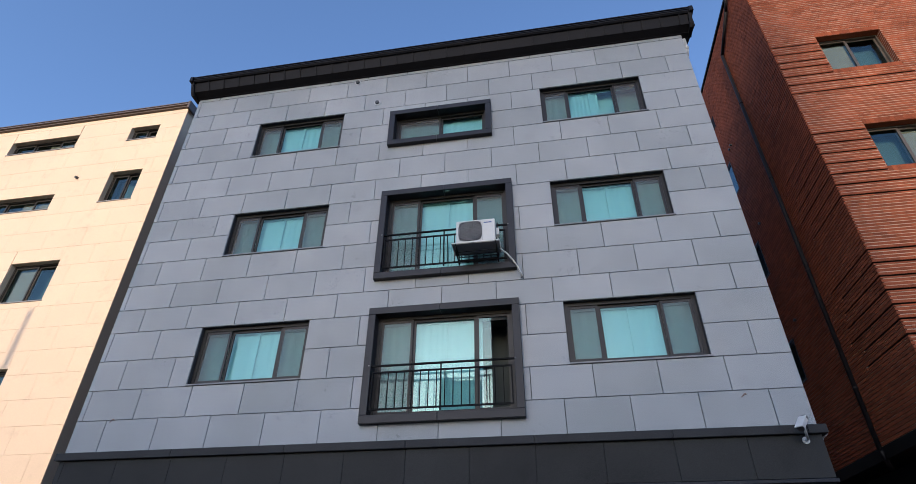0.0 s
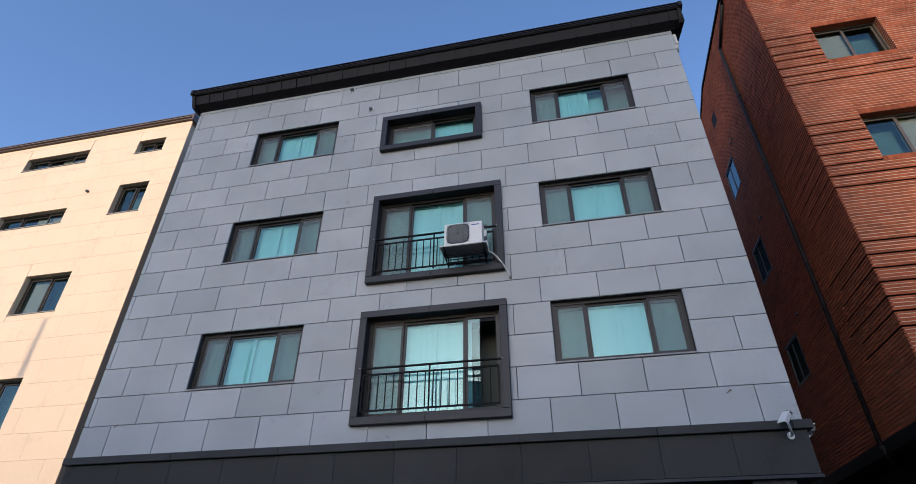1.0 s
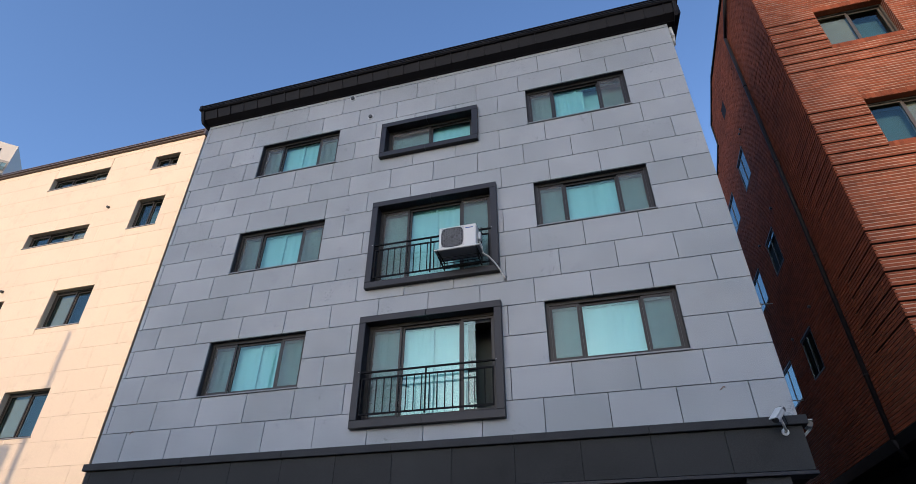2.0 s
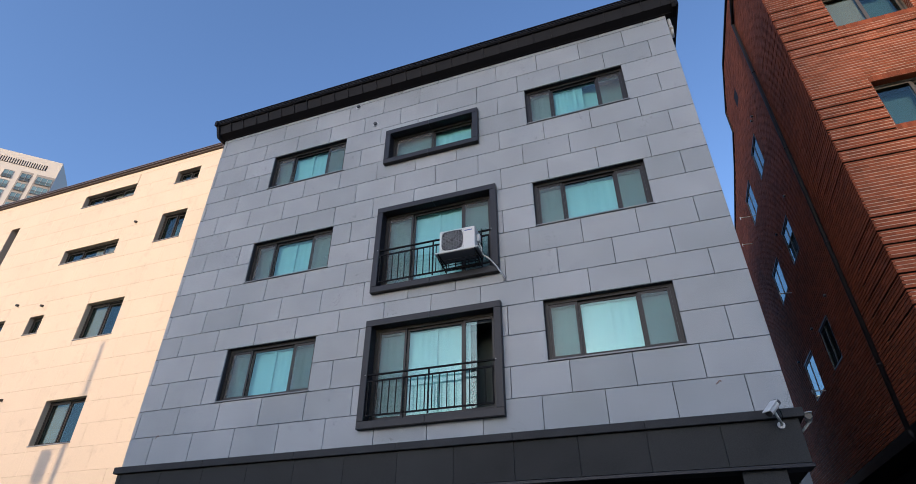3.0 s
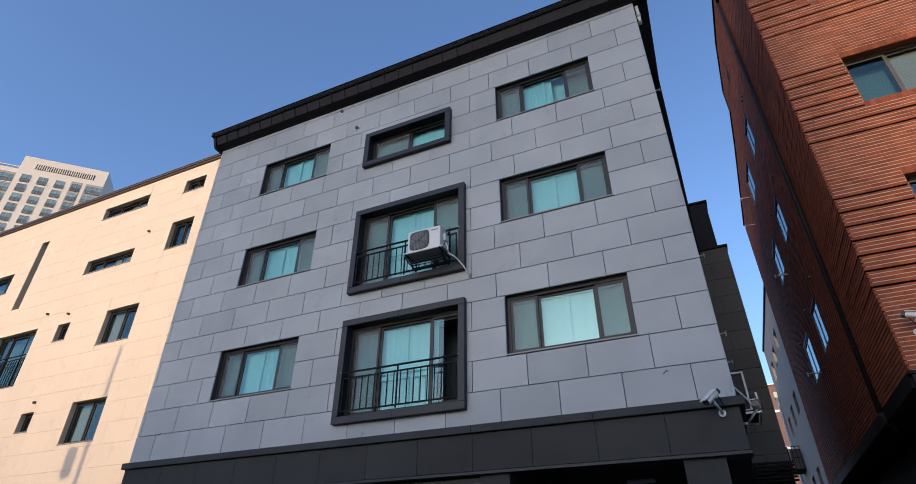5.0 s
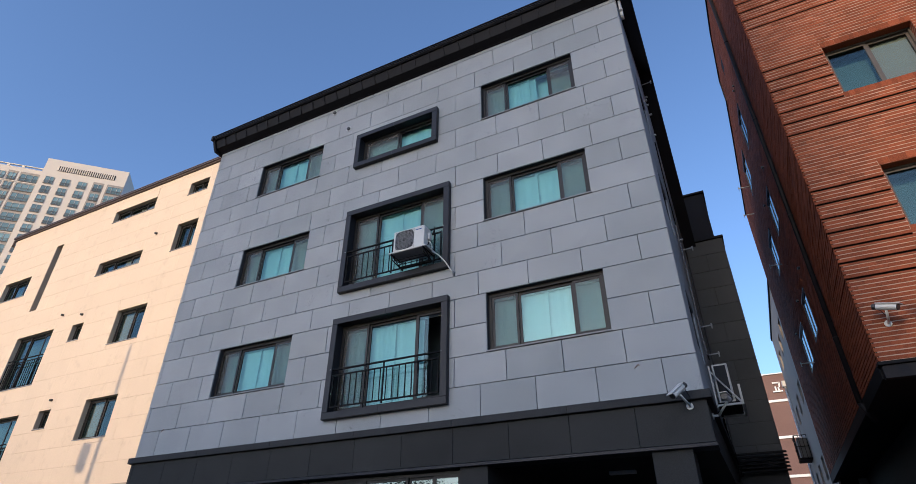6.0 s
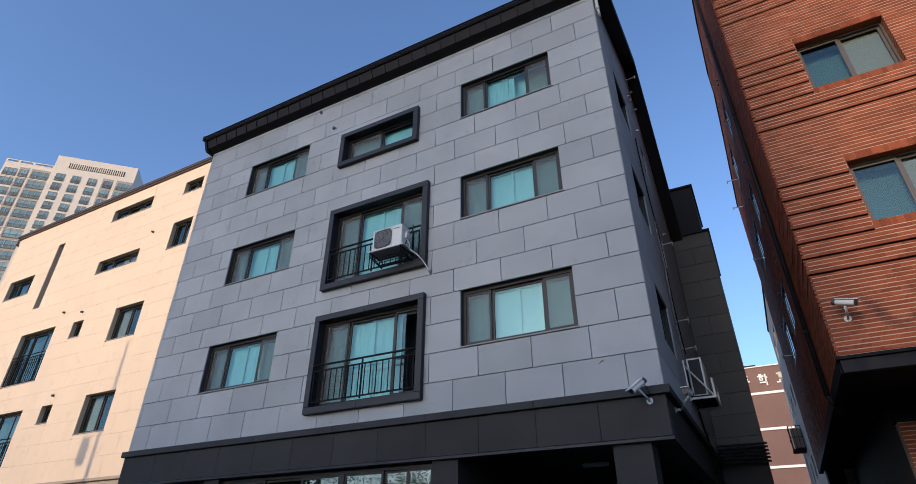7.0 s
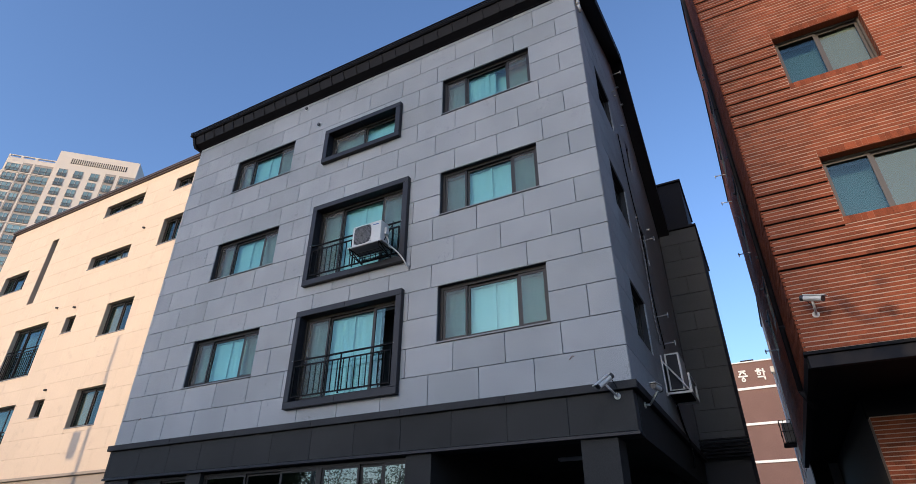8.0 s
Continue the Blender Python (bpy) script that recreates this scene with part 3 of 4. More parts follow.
GROOVE_CUTS, SIDE_CUTS = ([(a, b + 0.0085, c, d - 0.0115) for a, b, c, d in rows] for rows in (GROOVES, SIDE_GROOVES))   # what the bricks give way to
rim = [(a, b - 2 * COURSE, c, d + 2 * COURSE) for a, b, c, d in KH]
# Near-black core behind thin mortar paints the shade of the grooves.
part("wall", wall_with_openings(bmesh.new(), XK + 0.02, 15, 4.27, KTOP, YK + 0.013, YK + 0.30, KH + GROOVES), JOINT_AND_SHADE, brick, "red brick front wall")
kmortar = part("mortar", wall_with_openings(bmesh.new(), XK + 0.03, 15, 4.27, KTOP, YK + 0.003, YK + 0.0125, KH + GROOVES), MORTAR, brick, "pale mortar joints", kind="stuff")
OUTLINE = [(10.655, 4.27), (10.655, 16.95), (15.2, 16.95), (16.9, 16.3), (16.9, 15.35), (18.3, 14.9), (22.3, 14.0), (22.3, 4.27)]


def side_top(y):
    for (ya, za), (yb, zb) in zip(OUTLINE[1:], OUTLINE[2:]):
        if ya <= y < yb:
            return za + (zb - za) * (y - ya) / (yb - ya)
    return 14.0


KS = [(-15.85, z, -14.90, z + 1.02) for z in (6.36, 9.36, 12.37)] + [(-18.40, z, -17.20, z + 1.02) for z in (6.36, 9.36, 12.37)] + [(-15.5, 15.15, -15.0, 15.6)]
part("mortar", placed(wall_with_openings(bmesh.new(), -14.0, -10.62, 4.27, 16.9, 0.005, 0.0125, SIDE_GROOVES), KSIDE), MORTAR, brick, kind="stuff")
# Dark core again, so the side grooves carry their shade as colour.
part("wall", placed(wall_with_openings(bmesh.new(), -14.0, -YK - 0.31, 4.27, 16.9, 0.013, 0.35, SIDE_GROOVES), KSIDE), JOINT_AND_SHADE, brick, "red brick side wall")
# Unseen walls and roof, added to keep daylight out behind the grooves.
part("wall", boxes((14.7, YK + 0.31, 0, 15.0, 22.3, 16.9)), JOINT_AND_SHADE, brick)
part("wall", boxes((XK + 0.31, 22.0, 4.27, 14.69, 22.3, 13.59)), JOINT_AND_SHADE, brick)
part("wall", boxes((XK + 0.31, 14.2, 13.91, 14.69, 14.4, 16.9)), JOINT_AND_SHADE, brick)
part("roof", boxes((XK + 0.31, YK + 0.31, 16.75, 14.69, 14.19, 16.9)), BLACK_METAL, brick)
part("mortar", placed(wall_with_openings(bmesh.new(), -22.3, -14.0, 4.27, 13.95, 0.005, 0.0125, KS[:6]), KSIDE), MORTAR, brick, kind="stuff")
part("wall", placed(wall_with_openings(bmesh.new(), -22.3, -14.0, 4.27, 13.95, 0.013, 0.3, KS[:6]), KSIDE), JOINT_AND_SHADE, brick, "red brick side wall")
bm = prism_x(bmesh.new(), [(14.0, 13.95), (14.0, 16.93), (15.2, 16.93), (16.88, 16.27), (16.88, 15.33), (18.3, 14.88), (22.29, 13.98), (22.29, 13.95)], XK + 0.009, XK + 0.3)
part("wall", bm, MORTAR, brick)
part("coping", prism_x(bmesh.new(), [(YK - 0.04, 16.95), (YK - 0.04, 17.02), (15.2, 17.02), (16.95, 16.36), (16.95, 15.42), (18.3, 14.97), (22.35, 14.07), (22.35, 14.0), (18.3, 14.9), (16.9, 15.35), (16.9, 16.3), (15.2, 16.95)], XK - 0.04, XK + 0.35), BLACK_METAL, brick, "black metal coping")
part("coping", boxes((XK + 0.36, YK - 0.04, 16.95, 15, YK + 0.35, 17.02)), BLACK_METAL, brick, "black metal coping")
part("roof", boxes((XK + 0.31, YK + 0.31, 13.6, 15, 22.3, 13.9)), BLACK_METAL, brick)
for h in KH:
    window(brick, *h, YK + 0.17, (0.5, 0.5), "brown framed sliding window in brick", glass=GLASS_K, curtain=False, bar=0.05, lining=PANE_BACKING, frame_of=BRONZE, blind=-1 if h[1] > 12 else 1)
JAMB_BRICK = mesh_of("brick", boxes((0, 0, 0, 0.014, 0.164, COURSE - 0.016)), BRICK_ONE)
for a, b, c, d in KH:   # brick jambs and head inside the opening
    for x in (a, c - 0.014):
        jamb = part("reveal", boxes((x + 0.003, YK + 0.006, b, x + 0.011, YK + 0.166, d)), MORTAR, brick, "brick window jamb with pale joints")
        for k in range(round((d - b) / COURSE)):
            o = new("brick", JAMB_BRICK)
            o.parent = jamb
            o.location = (x, YK + 0.004, b + k * COURSE + 0.008)
    part("reveal", boxes((a + 0.015, YK + 0.004, d - 0.012, c - 0.015, YK + 0.168, d - 0.002)), BRICK, brick, "red brick window head")
for xa, za, xb, zb in KS[:6]:
    mid = (xa + xb) / 2
    w = part("window", placed(boxes((xa, -0.012, za, xb, 0.06, za + 0.04), (xa, -0.012, zb - 0.04, xb, 0.06, zb), (xa, -0.012, za + 0.04, xa + 0.035, 0.06, zb - 0.04),
                                    (xb - 0.035, -0.012, za + 0.04, xb, 0.06, zb - 0.04), (mid - 0.018, -0.008, za + 0.04, mid + 0.018, 0.05, zb - 0.04)), KSIDE), FRAME, brick, "dark framed side window in brick")
    for pa, pb in ((xa + 0.036, mid - 0.019), (mid + 0.019, xb - 0.036)):
        part("pane", placed(boxes((pa, 0.004, za + 0.041, pb, 0.010, zb - 0.041)), KSIDE), GLASS_SIDE, w, "tinted window glass").visible_shadow = False
    # Solid dark box, coloured for the unlit interior behind the panes.
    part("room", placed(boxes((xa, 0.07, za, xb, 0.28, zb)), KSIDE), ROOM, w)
    # Strip added at the head; its dark colour is the reveal's shade.
    part("head_reveal", placed(boxes((xa - 0.02, -0.03, zb + 0.002, xb + 0.02, 0.05, zb + 0.05)), KSIDE), FRAME, w, "dark strip for the shaded head reveal")
# Flat black plate; its colour stands in for the shade inside the vent.
part("vent_opening", placed(boxes((-15.5, -0.004, 15.15, -15.0, 0.05, 15.6)), KSIDE), RAIL, brick, "black plate for the shade of a square vent hole")
# steel edge, soffit and the recessed ground storey
part("flashing", bevelled(boxes((XK - 0.025, YK - 0.025, 4.215, 15, YK + 0.12, 4.265)), 0.005), RAIL, brick, "black steel flashing")
part("lintel", bevelled(boxes((XK + 0.015, YK + 0.015, 4.02, 15, YK + 0.12, 4.213)), 0.006), BLACK_METAL, brick, "black steel edge beam")
part("lintel", bevelled(boxes((XK - 0.012, YK + 0.124, 4.04, XK + 0.12, 22.3, 4.265)), 0.006), RAIL, brick, "black steel edge beam")
part("soffit", boxes((XK + 0.125, YK + 0.125, 4.14, 15, 22.3, 4.26)), RAIL, brick, "black soffit panels")
part("header", boxes((8.33, 13.16, 3.73, 14.69, 13.36, 4.139)), RAIL, brick, "black door header")
part("mortar", boxes((8.37, 13.205, 0, 14.69, 13.5, 3.728)), MORTAR, brick)
part("wall", boxes((8.37, 13.51, 0, 8.5, 21.9, 4.138)), JOINT_AND_SHADE, brick)
part("pillar", boxes((XK + 0.15, 21.6, 0, XK + 0.6, 22.2, 4.138)), RAIL, brick)
pipe = [(7.43, 11.3, 16.85), (7.43, 11.63, 16.5), (7.43, 12.8, 15.95), (7.43, 12.8, 4.2), (7.6, 13.0, 3.9)]
bm = bmesh.new()
for a, b in zip(pipe, pipe[1:]):
    tube(bm, a, b, 0.046, 12)
for z in (5.4, 8.2, 11.0, 13.8):
    tube(bm, (7.43, 12.8, z), (7.43, 12.8, z + 0.05), 0.052, 12)
part("downpipe", bm, BLACK_METAL, brick, "black metal downpipe", smooth=True)

# ---- rear building along the alley ----
rb = thing("rear_building", (9, 30, 0), "pale rendered building behind the brick house", "building")
RW = [(-y - 0.9, z, -y, z + 0.8) for y in (25.5, 27.6, 29.7) for z in (4.6, 7.4, 10.0)]
RS = Matrix.Translation((7.75, 0, 0)) @ Matrix.Rotation(radians(-90), 4, "Z")
part("wall", placed(wall_with_openings(bmesh.new(), -32.0, -22.6, 0, 12.0, 0, 0.3, RW), RS), DARK_LIME, rb, "pale rendered wall")
part("wall", boxes((8.06, 22.6, 0, 16, 22.9, 12.0)), DARK_LIME, rb)
part("wall", boxes((8.06, 31.7, 0, 16, 32.0, 12.0)), DARK_LIME, rb)
part("coping", boxes((7.70, 22.55, 12.0, 16, 32.05, 12.12)), BLACK_METAL, rb, "dark roof edge")
for h in RW:
    window(rb, *h, 0.1, (0.5, 0.5), "small dark window", glass=GLASS_DIM, m=RS, bar=0.05, curtain=False)
part("downpipe", tube(bmesh.new(), (7.69, 31.8, 0.2), (7.69, 31.8, 9.6), 0.05, 10), WHITE_PLASTIC, rb, "white downpipe", smooth=True)
part("hopper", bevelled(boxes((7.58, 31.7, 9.55, 7.745, 32.0, 9.85)), 0.02), WHITE_PLASTIC, rb, "white rainwater hopper")

# ---- school at the end of the alley ----
school = thing("school_building", (8, 61, 0), "red brick school with white floor bands", "building")
part("wall", boxes((-4, 61, 0, 26, 74, 18.42)), SCHOOL_BRICK, school, "fine red brick wall")
for z in (15.92, 12.65, 9.36, 6.1, 2.9):
    part("band", boxes((-4.05, 60.9, z - 0.11, 26.05, 60.998, z + 0.11)), WHITE_PAINT, school, "white concrete floor band")
part("coping", boxes((-4.1, 60.88, 18.42, 26.1, 74.1, 18.52)), WHITE_PAINT, school, "pale roof coping")
part("roof_hatch", boxes((6.0, 61.2, 18.52, 7.2, 62.0, 18.75)), BLACK_METAL, school)


def ring(bm, cx, cz, r, w, y0, y1, n=24, squash=1.0):
    v = []
    for k in range(n):
        t = 2 * math.pi * k / n
        v.append([bm.verts.new((cx + q * math.cos(t), y, cz + q * squash * math.sin(t))) for q, y in ((r, y0), (r, y1), (r - w, y1), (r - w, y0))])
    for k in range(n):
        p, q = v[k], v[(k + 1) % n]
        for i in range(4):
            j = (i + 1) % 4
            bm.faces.new((p[i], q[i], q[j], p[j]))


def stroke(bm, xa, za, xb, zb, w, y0, y1):
    d = Vector((xb - xa, zb - za)).normalized() * (w / 2)
    n = Vector((-d.y, d.x))
    prism_y(bm, [(xa - n.x, za - n.y), (xb - n.x, zb - n.y), (xb + n.x, zb + n.y), (xa + n.x, za + n.y)], y0, y1)


sign = thing("school_sign", (7.4, 60.9, 16.6), "white raised Korean letters reading middle school", "sign")
LETTERS = (("jung", 5.50, [(0.12, 0.95, 0.88, 0.95), (0.5, 0.93, 0.15, 0.62), (0.5, 0.9, 0.85, 0.62), (0.0, 0.47, 1.0, 0.47), (0.5, 0.47, 0.5, 0.32)], (0.5, 0.15, 0.17)),
           ("hak", 7.06, [(0.18, 0.98, 0.5, 0.98), (0.0, 0.84, 0.68, 0.84), (0.82, 1.02, 0.82, 0.38), (0.82, 0.7, 1.02, 0.7), (0.12, 0.27, 0.88, 0.27), (0.84, 0.31, 0.84, -0.03)], (0.34, 0.60, 0.17)),
           ("gyo", 8.62, [(0.12, 0.92, 0.85, 0.92), (0.82, 0.95, 0.74, 0.5), (0.34, 0.6, 0.34, 0.2), (0.62, 0.5, 0.62, 0.2), (0.0, 0.15, 1.0, 0.15)], None))
for name, x, strokes, circle in LETTERS:
    bm = bmesh.new()
    for xa, za, xb, zb in strokes:
        stroke(bm, x + 0.85 * xa, 16.62 + 1.05 * za, x + 0.85 * xb, 16.62 + 1.05 * zb, 0.13, 60.86, 60.998)
    if circle:
        ring(bm, x + 0.85 * circle[0], 16.62 + 1.05 * circle[1], 0.19, 0.11, 60.86, 60.998)
    part("letter", bm, WHITE_PAINT, sign)

# ---- far tower ----
tower = thing("tower_block", (-136, 60, 0), "pale high-rise apartment tower with many windows", "building")
TP = Vector((-142.8, 53.9, 0))
TM = Matrix.Translation(TP) @ Matrix.Rotation(radians(45), 4, "Z")   # local x along the face, local -y towards the street
TH, ST = 96.5, 2.95


def far_block(name, x0, x1, y0, y1, z1, label):
    return part(name, placed(boxes((x0, y0, 0, x1, y1, z1)), TM), TOWER_WALL, tower, label)


far_block("wall", 0, 19.3, 0, 16, TH, "pale painted tower wall")
far_block("wall", -11.3, -0.01, 1.0, 15, TH - 3.9, "pale painted tower wall")
far_block("wall", -30, -11.31, 6.0, 15, TH - 5.2, "pale painted tower wall")
part("parapet", placed(wall_with_openings(bmesh.new(), -11.3, -0.02, TH - 3.88, TH - 2.9, 1.0, 1.35, [(-10.9, TH - 3.7, -8.5, TH - 3.15), (-7.9, TH - 3.7, -5.2, TH - 3.15), (-4.6, TH - 3.7, -0.6, TH - 3.15)]), TM), TOWER_WALL, tower, "open roof parapet")
part("roof_grille", placed(boxes((3.1, -0.05, TH - 3.5, 16.6, -0.01, TH - 1.9)), TM), JOINT_AND_SHADE, tower, "dark roof grille")
for k in range(27):
    part("grille_bar", placed(boxes((3.1 + k * 0.5, -0.2, TH - 3.5, 3.34 + k * 0.5, -0.06, TH - 1.9)), TM), TOWER_WALL, tower)
WIDE, NARROW = ((15.7, 19.0, 0), (-4.5, -0.5, 1.0), (-10.8, -7.9, 1.0)), ((1.3, 3.3, 0), (5.0, 7.0, 0), (8.8, 10.8, 0), (12.4, 14.4, 0), (-7.2, -5.5, 1.0), (-16, -13.5, 6.0))
for x0, x1, y in WIDE[:2] + NARROW[3:5]:
    part("panel", placed(boxes((x0 - 0.3, y - 0.02, 0, x1 + 0.3, y - 0.005, TH - 5.0)), TM), TOWER_GREY, tower, "grey painted strip between windows")
tw, tp, ts = {}, {}, {}
for x0, x1, y in WIDE + NARROW:
    w = x1 - x0
    for f in range(18):
        z = TH - 7.75 - f * ST
        key = round(w, 2)
        if key not in tw:
            bars = [0.06, w * 0.30, w * 0.30 + 0.08, w * 0.68, w * 0.68 + 0.08, w - 0.06] if w > 2.6 else [0.05, w * 0.52, w * 0.52 + 0.08, w - 0.05]
            tw[key] = mesh_of("window", wall_with_openings(bmesh.new(), 0, w, -0.2, 2.1, -0.14, -0.03, [(bars[i], -0.13, bars[i + 1], 2.03) for i in range(0, len(bars), 2)]), TOWER_FRAME)
            tp[key] = mesh_of("pane", boxes((0.04, -0.06, -0.15, w - 0.04, -0.035, 2.05)), FAR_GLASS)
            ts[key] = mesh_of("balcony_rail", boxes((-0.05, -0.24, -0.18, w + 0.05, -0.20, -0.10), (-0.05, -0.24, 0.72, w + 0.05, -0.20, 0.80), *[(w * k / 12 - 0.02, -0.235, -0.1, w * k / 12 + 0.02, -0.205, 0.72) for k in range(13)]), TOWER_RAIL)
        o = new("window", tw[key])
        o.parent = tower
        o.matrix_parent_inverse = Matrix.Translation(-BASE[tower.name])
        o.matrix_basis = TM @ Matrix.Translation((x0, y, z))
        for name, data in (("pane", tp[key]), ("balcony_rail", ts[key])):
            q = new(name, data)
            q.parent = o
for f in range(0, 18, 5):
    part("band", placed(boxes((-11.35, 0.9, TH - 8.3 - f * ST, -0.02, 0.97, TH - 8.05 - f * ST)), TM), TOWER_WALL, tower, "pale floor band")
part("netting", placed(boxes((19.4, 6, 0, 27, 14, TH - 6.8)), TM), BLUE_NET, tower, "blue construction netting")

# ---- across the street: the tower whose shade lies on the grey facade, trees, a utility pole ----
OFF = Vector((-math.sin(SUN_SIDE), -math.cos(SUN_SIDE), 0))
opposite = thing("tower_block", (-33.5, -188, 0), "tall pale apartment tower across the street", "building")
OM = Matrix.Translation(Vector((0.0, 9.5, 0)) + OFF * 200) @ Matrix.Rotation(-SUN_SIDE, 4, "Z")   # local y looks along the sun's way
part("wall", placed(boxes((-8.3, -12, 0, 7.85, 0, 77)), OM), PALE_WALL, opposite, "pale painted tower wall")
for f in range(24):
    for x in (-6.6, -3.0, 0.6, 4.4):
        part("window", placed(boxes((x, 0.0, 2 + f * 2.95, x + 1.5, 0.06, 3.5 + f * 2.95)), OM), FAR_GLASS, opposite)
PX = Vector((-11.35, 11.0, 0)) + OFF * 16
pole = thing("utility_pole", (PX.x, PX.y, 0), "grey concrete utility pole with a transformer", "utility pole")
part("pole", tube(bmesh.new(), PX, PX + Vector((0, 0, 12.7)), 0.13, 16, 0.07), PALE_WALL, pole, "tapered concrete pole", smooth=True)
part("transformer", tube(bmesh.new(), PX + Vector((-0.55, 0.1, 9.0)), PX + Vector((-0.55, 0.1, 9.7)), 0.22, 16), PALE_WALL, pole, "grey transformer drum", smooth=True)


def tree(at, high, spread, seed, leaves=1800, leaf=(0.06, 0.12)):
    rng = random.Random(seed)
    at = Vector(at)
    t = thing("street_tree", at, "leafy green street tree across the road", "tree", "street trees")
    bm = tube(bmesh.new(), at, at + Vector((0, 0, high * 0.45)), 0.16, 10, 0.10)
    tips = []
    for k in range(9):
        a = k * 2.4
        p = at + Vector((0, 0, high * (0.3 + 0.02 * k)))
        q = p + Vector((math.cos(a) * spread * 0.7, math.sin(a) * spread * 0.7, high * rng.uniform(0.25, 0.5)))
        tube(bm, p, q, 0.06, 6, 0.015)
        tips.append((p, q))
    part("trunk", bm, BARK, t, "brown bark trunk with limbs", smooth=True)
    verts, faces = [], []
    for k in range(leaves):
        p, q = rng.choice(tips)
        c = p.lerp(q, rng.uniform(0.45, 1.15)) + Vector((rng.gauss(0, 0.45), rng.gauss(0, 0.45), rng.gauss(0, 0.45)))
        u = Vector((rng.gauss(0, 1), rng.gauss(0, 1), rng.gauss(0, 1))).normalized()
        v = u.orthogonal().normalized()
        s = rng.uniform(*leaf)
        n = len(verts)
        verts += [c - u * s, c + v * s * 0.5 + u.cross(v) * 0.02, c + u * s, c - v * s * 0.5]
        faces.append((n, n + 1, n + 2, n + 3))
    me = bpy.data.meshes.new("crown")
    me.from_pydata(verts, [], faces)
    me.materials.append(LEAF)
    o = new("crown", me)
    o.parent = t
    o.matrix_parent_inverse = Matrix.Translation(-at)
    tagged(o, "crown of small green leaves", kind="stuff")


def light_block_house(x0, x1, y0, y1, high, label, pitched):
    """A plain unseen house, added to close the street's far side and cut horizon light."""
    h = thing("light_block_house", ((x0 + x1) / 2, (y0 + y1) / 2, 0), label, "house", "houses across the street")
    holes_here = [(x, z, x + 1.4, z + 1.3) for x in np.arange(x0 + 1.2, x1 - 2.2, 3.1).tolist() for z in np.arange(1.0, high - 1.5, 2.7).tolist()]
    part("wall", wall_with_openings(bmesh.new(), x0, x1, 0, high, y1 - 0.3, y1, holes_here), PALE_WALL if pitched else SCHOOL_BRICK, h, "plain front of an added house")
    for a, b, c, d in holes_here:
        part("window", boxes((a, y1 - 0.2, b, c, y1 - 0.14, d)), FAR_GLASS, h)
    part("wall", boxes((x0, y0, 0, x0 + 0.3, y1 - 0.301, high), (x1 - 0.3, y0, 0, x1, y1 - 0.301, high), (x0 + 0.301, y0, 0, x1 - 0.301, y0 + 0.3, high)), PALE_WALL if pitched else SCHOOL_BRICK, h)
    mid = (y0 + y1) / 2
    if pitched:
        part("roof", prism_x(bmesh.new(), [(y0 - 0.4, high), (y1 + 0.4, high), (mid, high + 1.3)], x0 - 0.3, x1 + 0.3), BROWN_METAL, h, "low pitched roof")
    else:
        part("roof", boxes((x0 - 0.1, y0 - 0.1, high, x1 + 0.1, y1 + 0.1, high + 0.25)), BROWN_METAL, h, "flat roof edge")


# Made-up row behind the camera that holds horizon light off the alley.
for x0, x1, high, pitched in ((-74, -58, 5.4, False), (-57, -42, 4.6, True), (-41, -30, 3.4, True), (-29, -18, 3.2, True), (-17, -6, 3.6, True), (-5, 9, 5.2, False), (10.5, 24, 4.4, True), (25, 41, 5.6, False), (42, 60, 5.4, False)):
    light_block_house(x0, x1, -27, -16, high, "unseen brick house added to block low sky light" if not pitched else "unseen pale house added to block low sky light", pitched)

tree((-11.0, -8.0, 0), 7.0, 2.2, 3, 4200, (0.05, 0.09))
tree((-6.5, -9.0, 0), 6.2, 2.0, 5, 3600, (0.05, 0.09))
tree((-16.0, -8.5, 0), 7.6, 2.3, 8, 2600, (0.05, 0.10))
tree((-20.5, -8.0, 0), 8.6, 2.4, 9, 14000, (0.08, 0.16))
tree((-25.0, -8.5, 0), 9.2, 2.5, 12, 14000, (0.08, 0.16))
tree((-30.0, -7.5, 0), 9.0, 2.5, 14, 14000, (0.08, 0.16))
tree((6.3, -6.2, 0), 9.9, 1.5, 21, 1700, (0.13, 0.24))


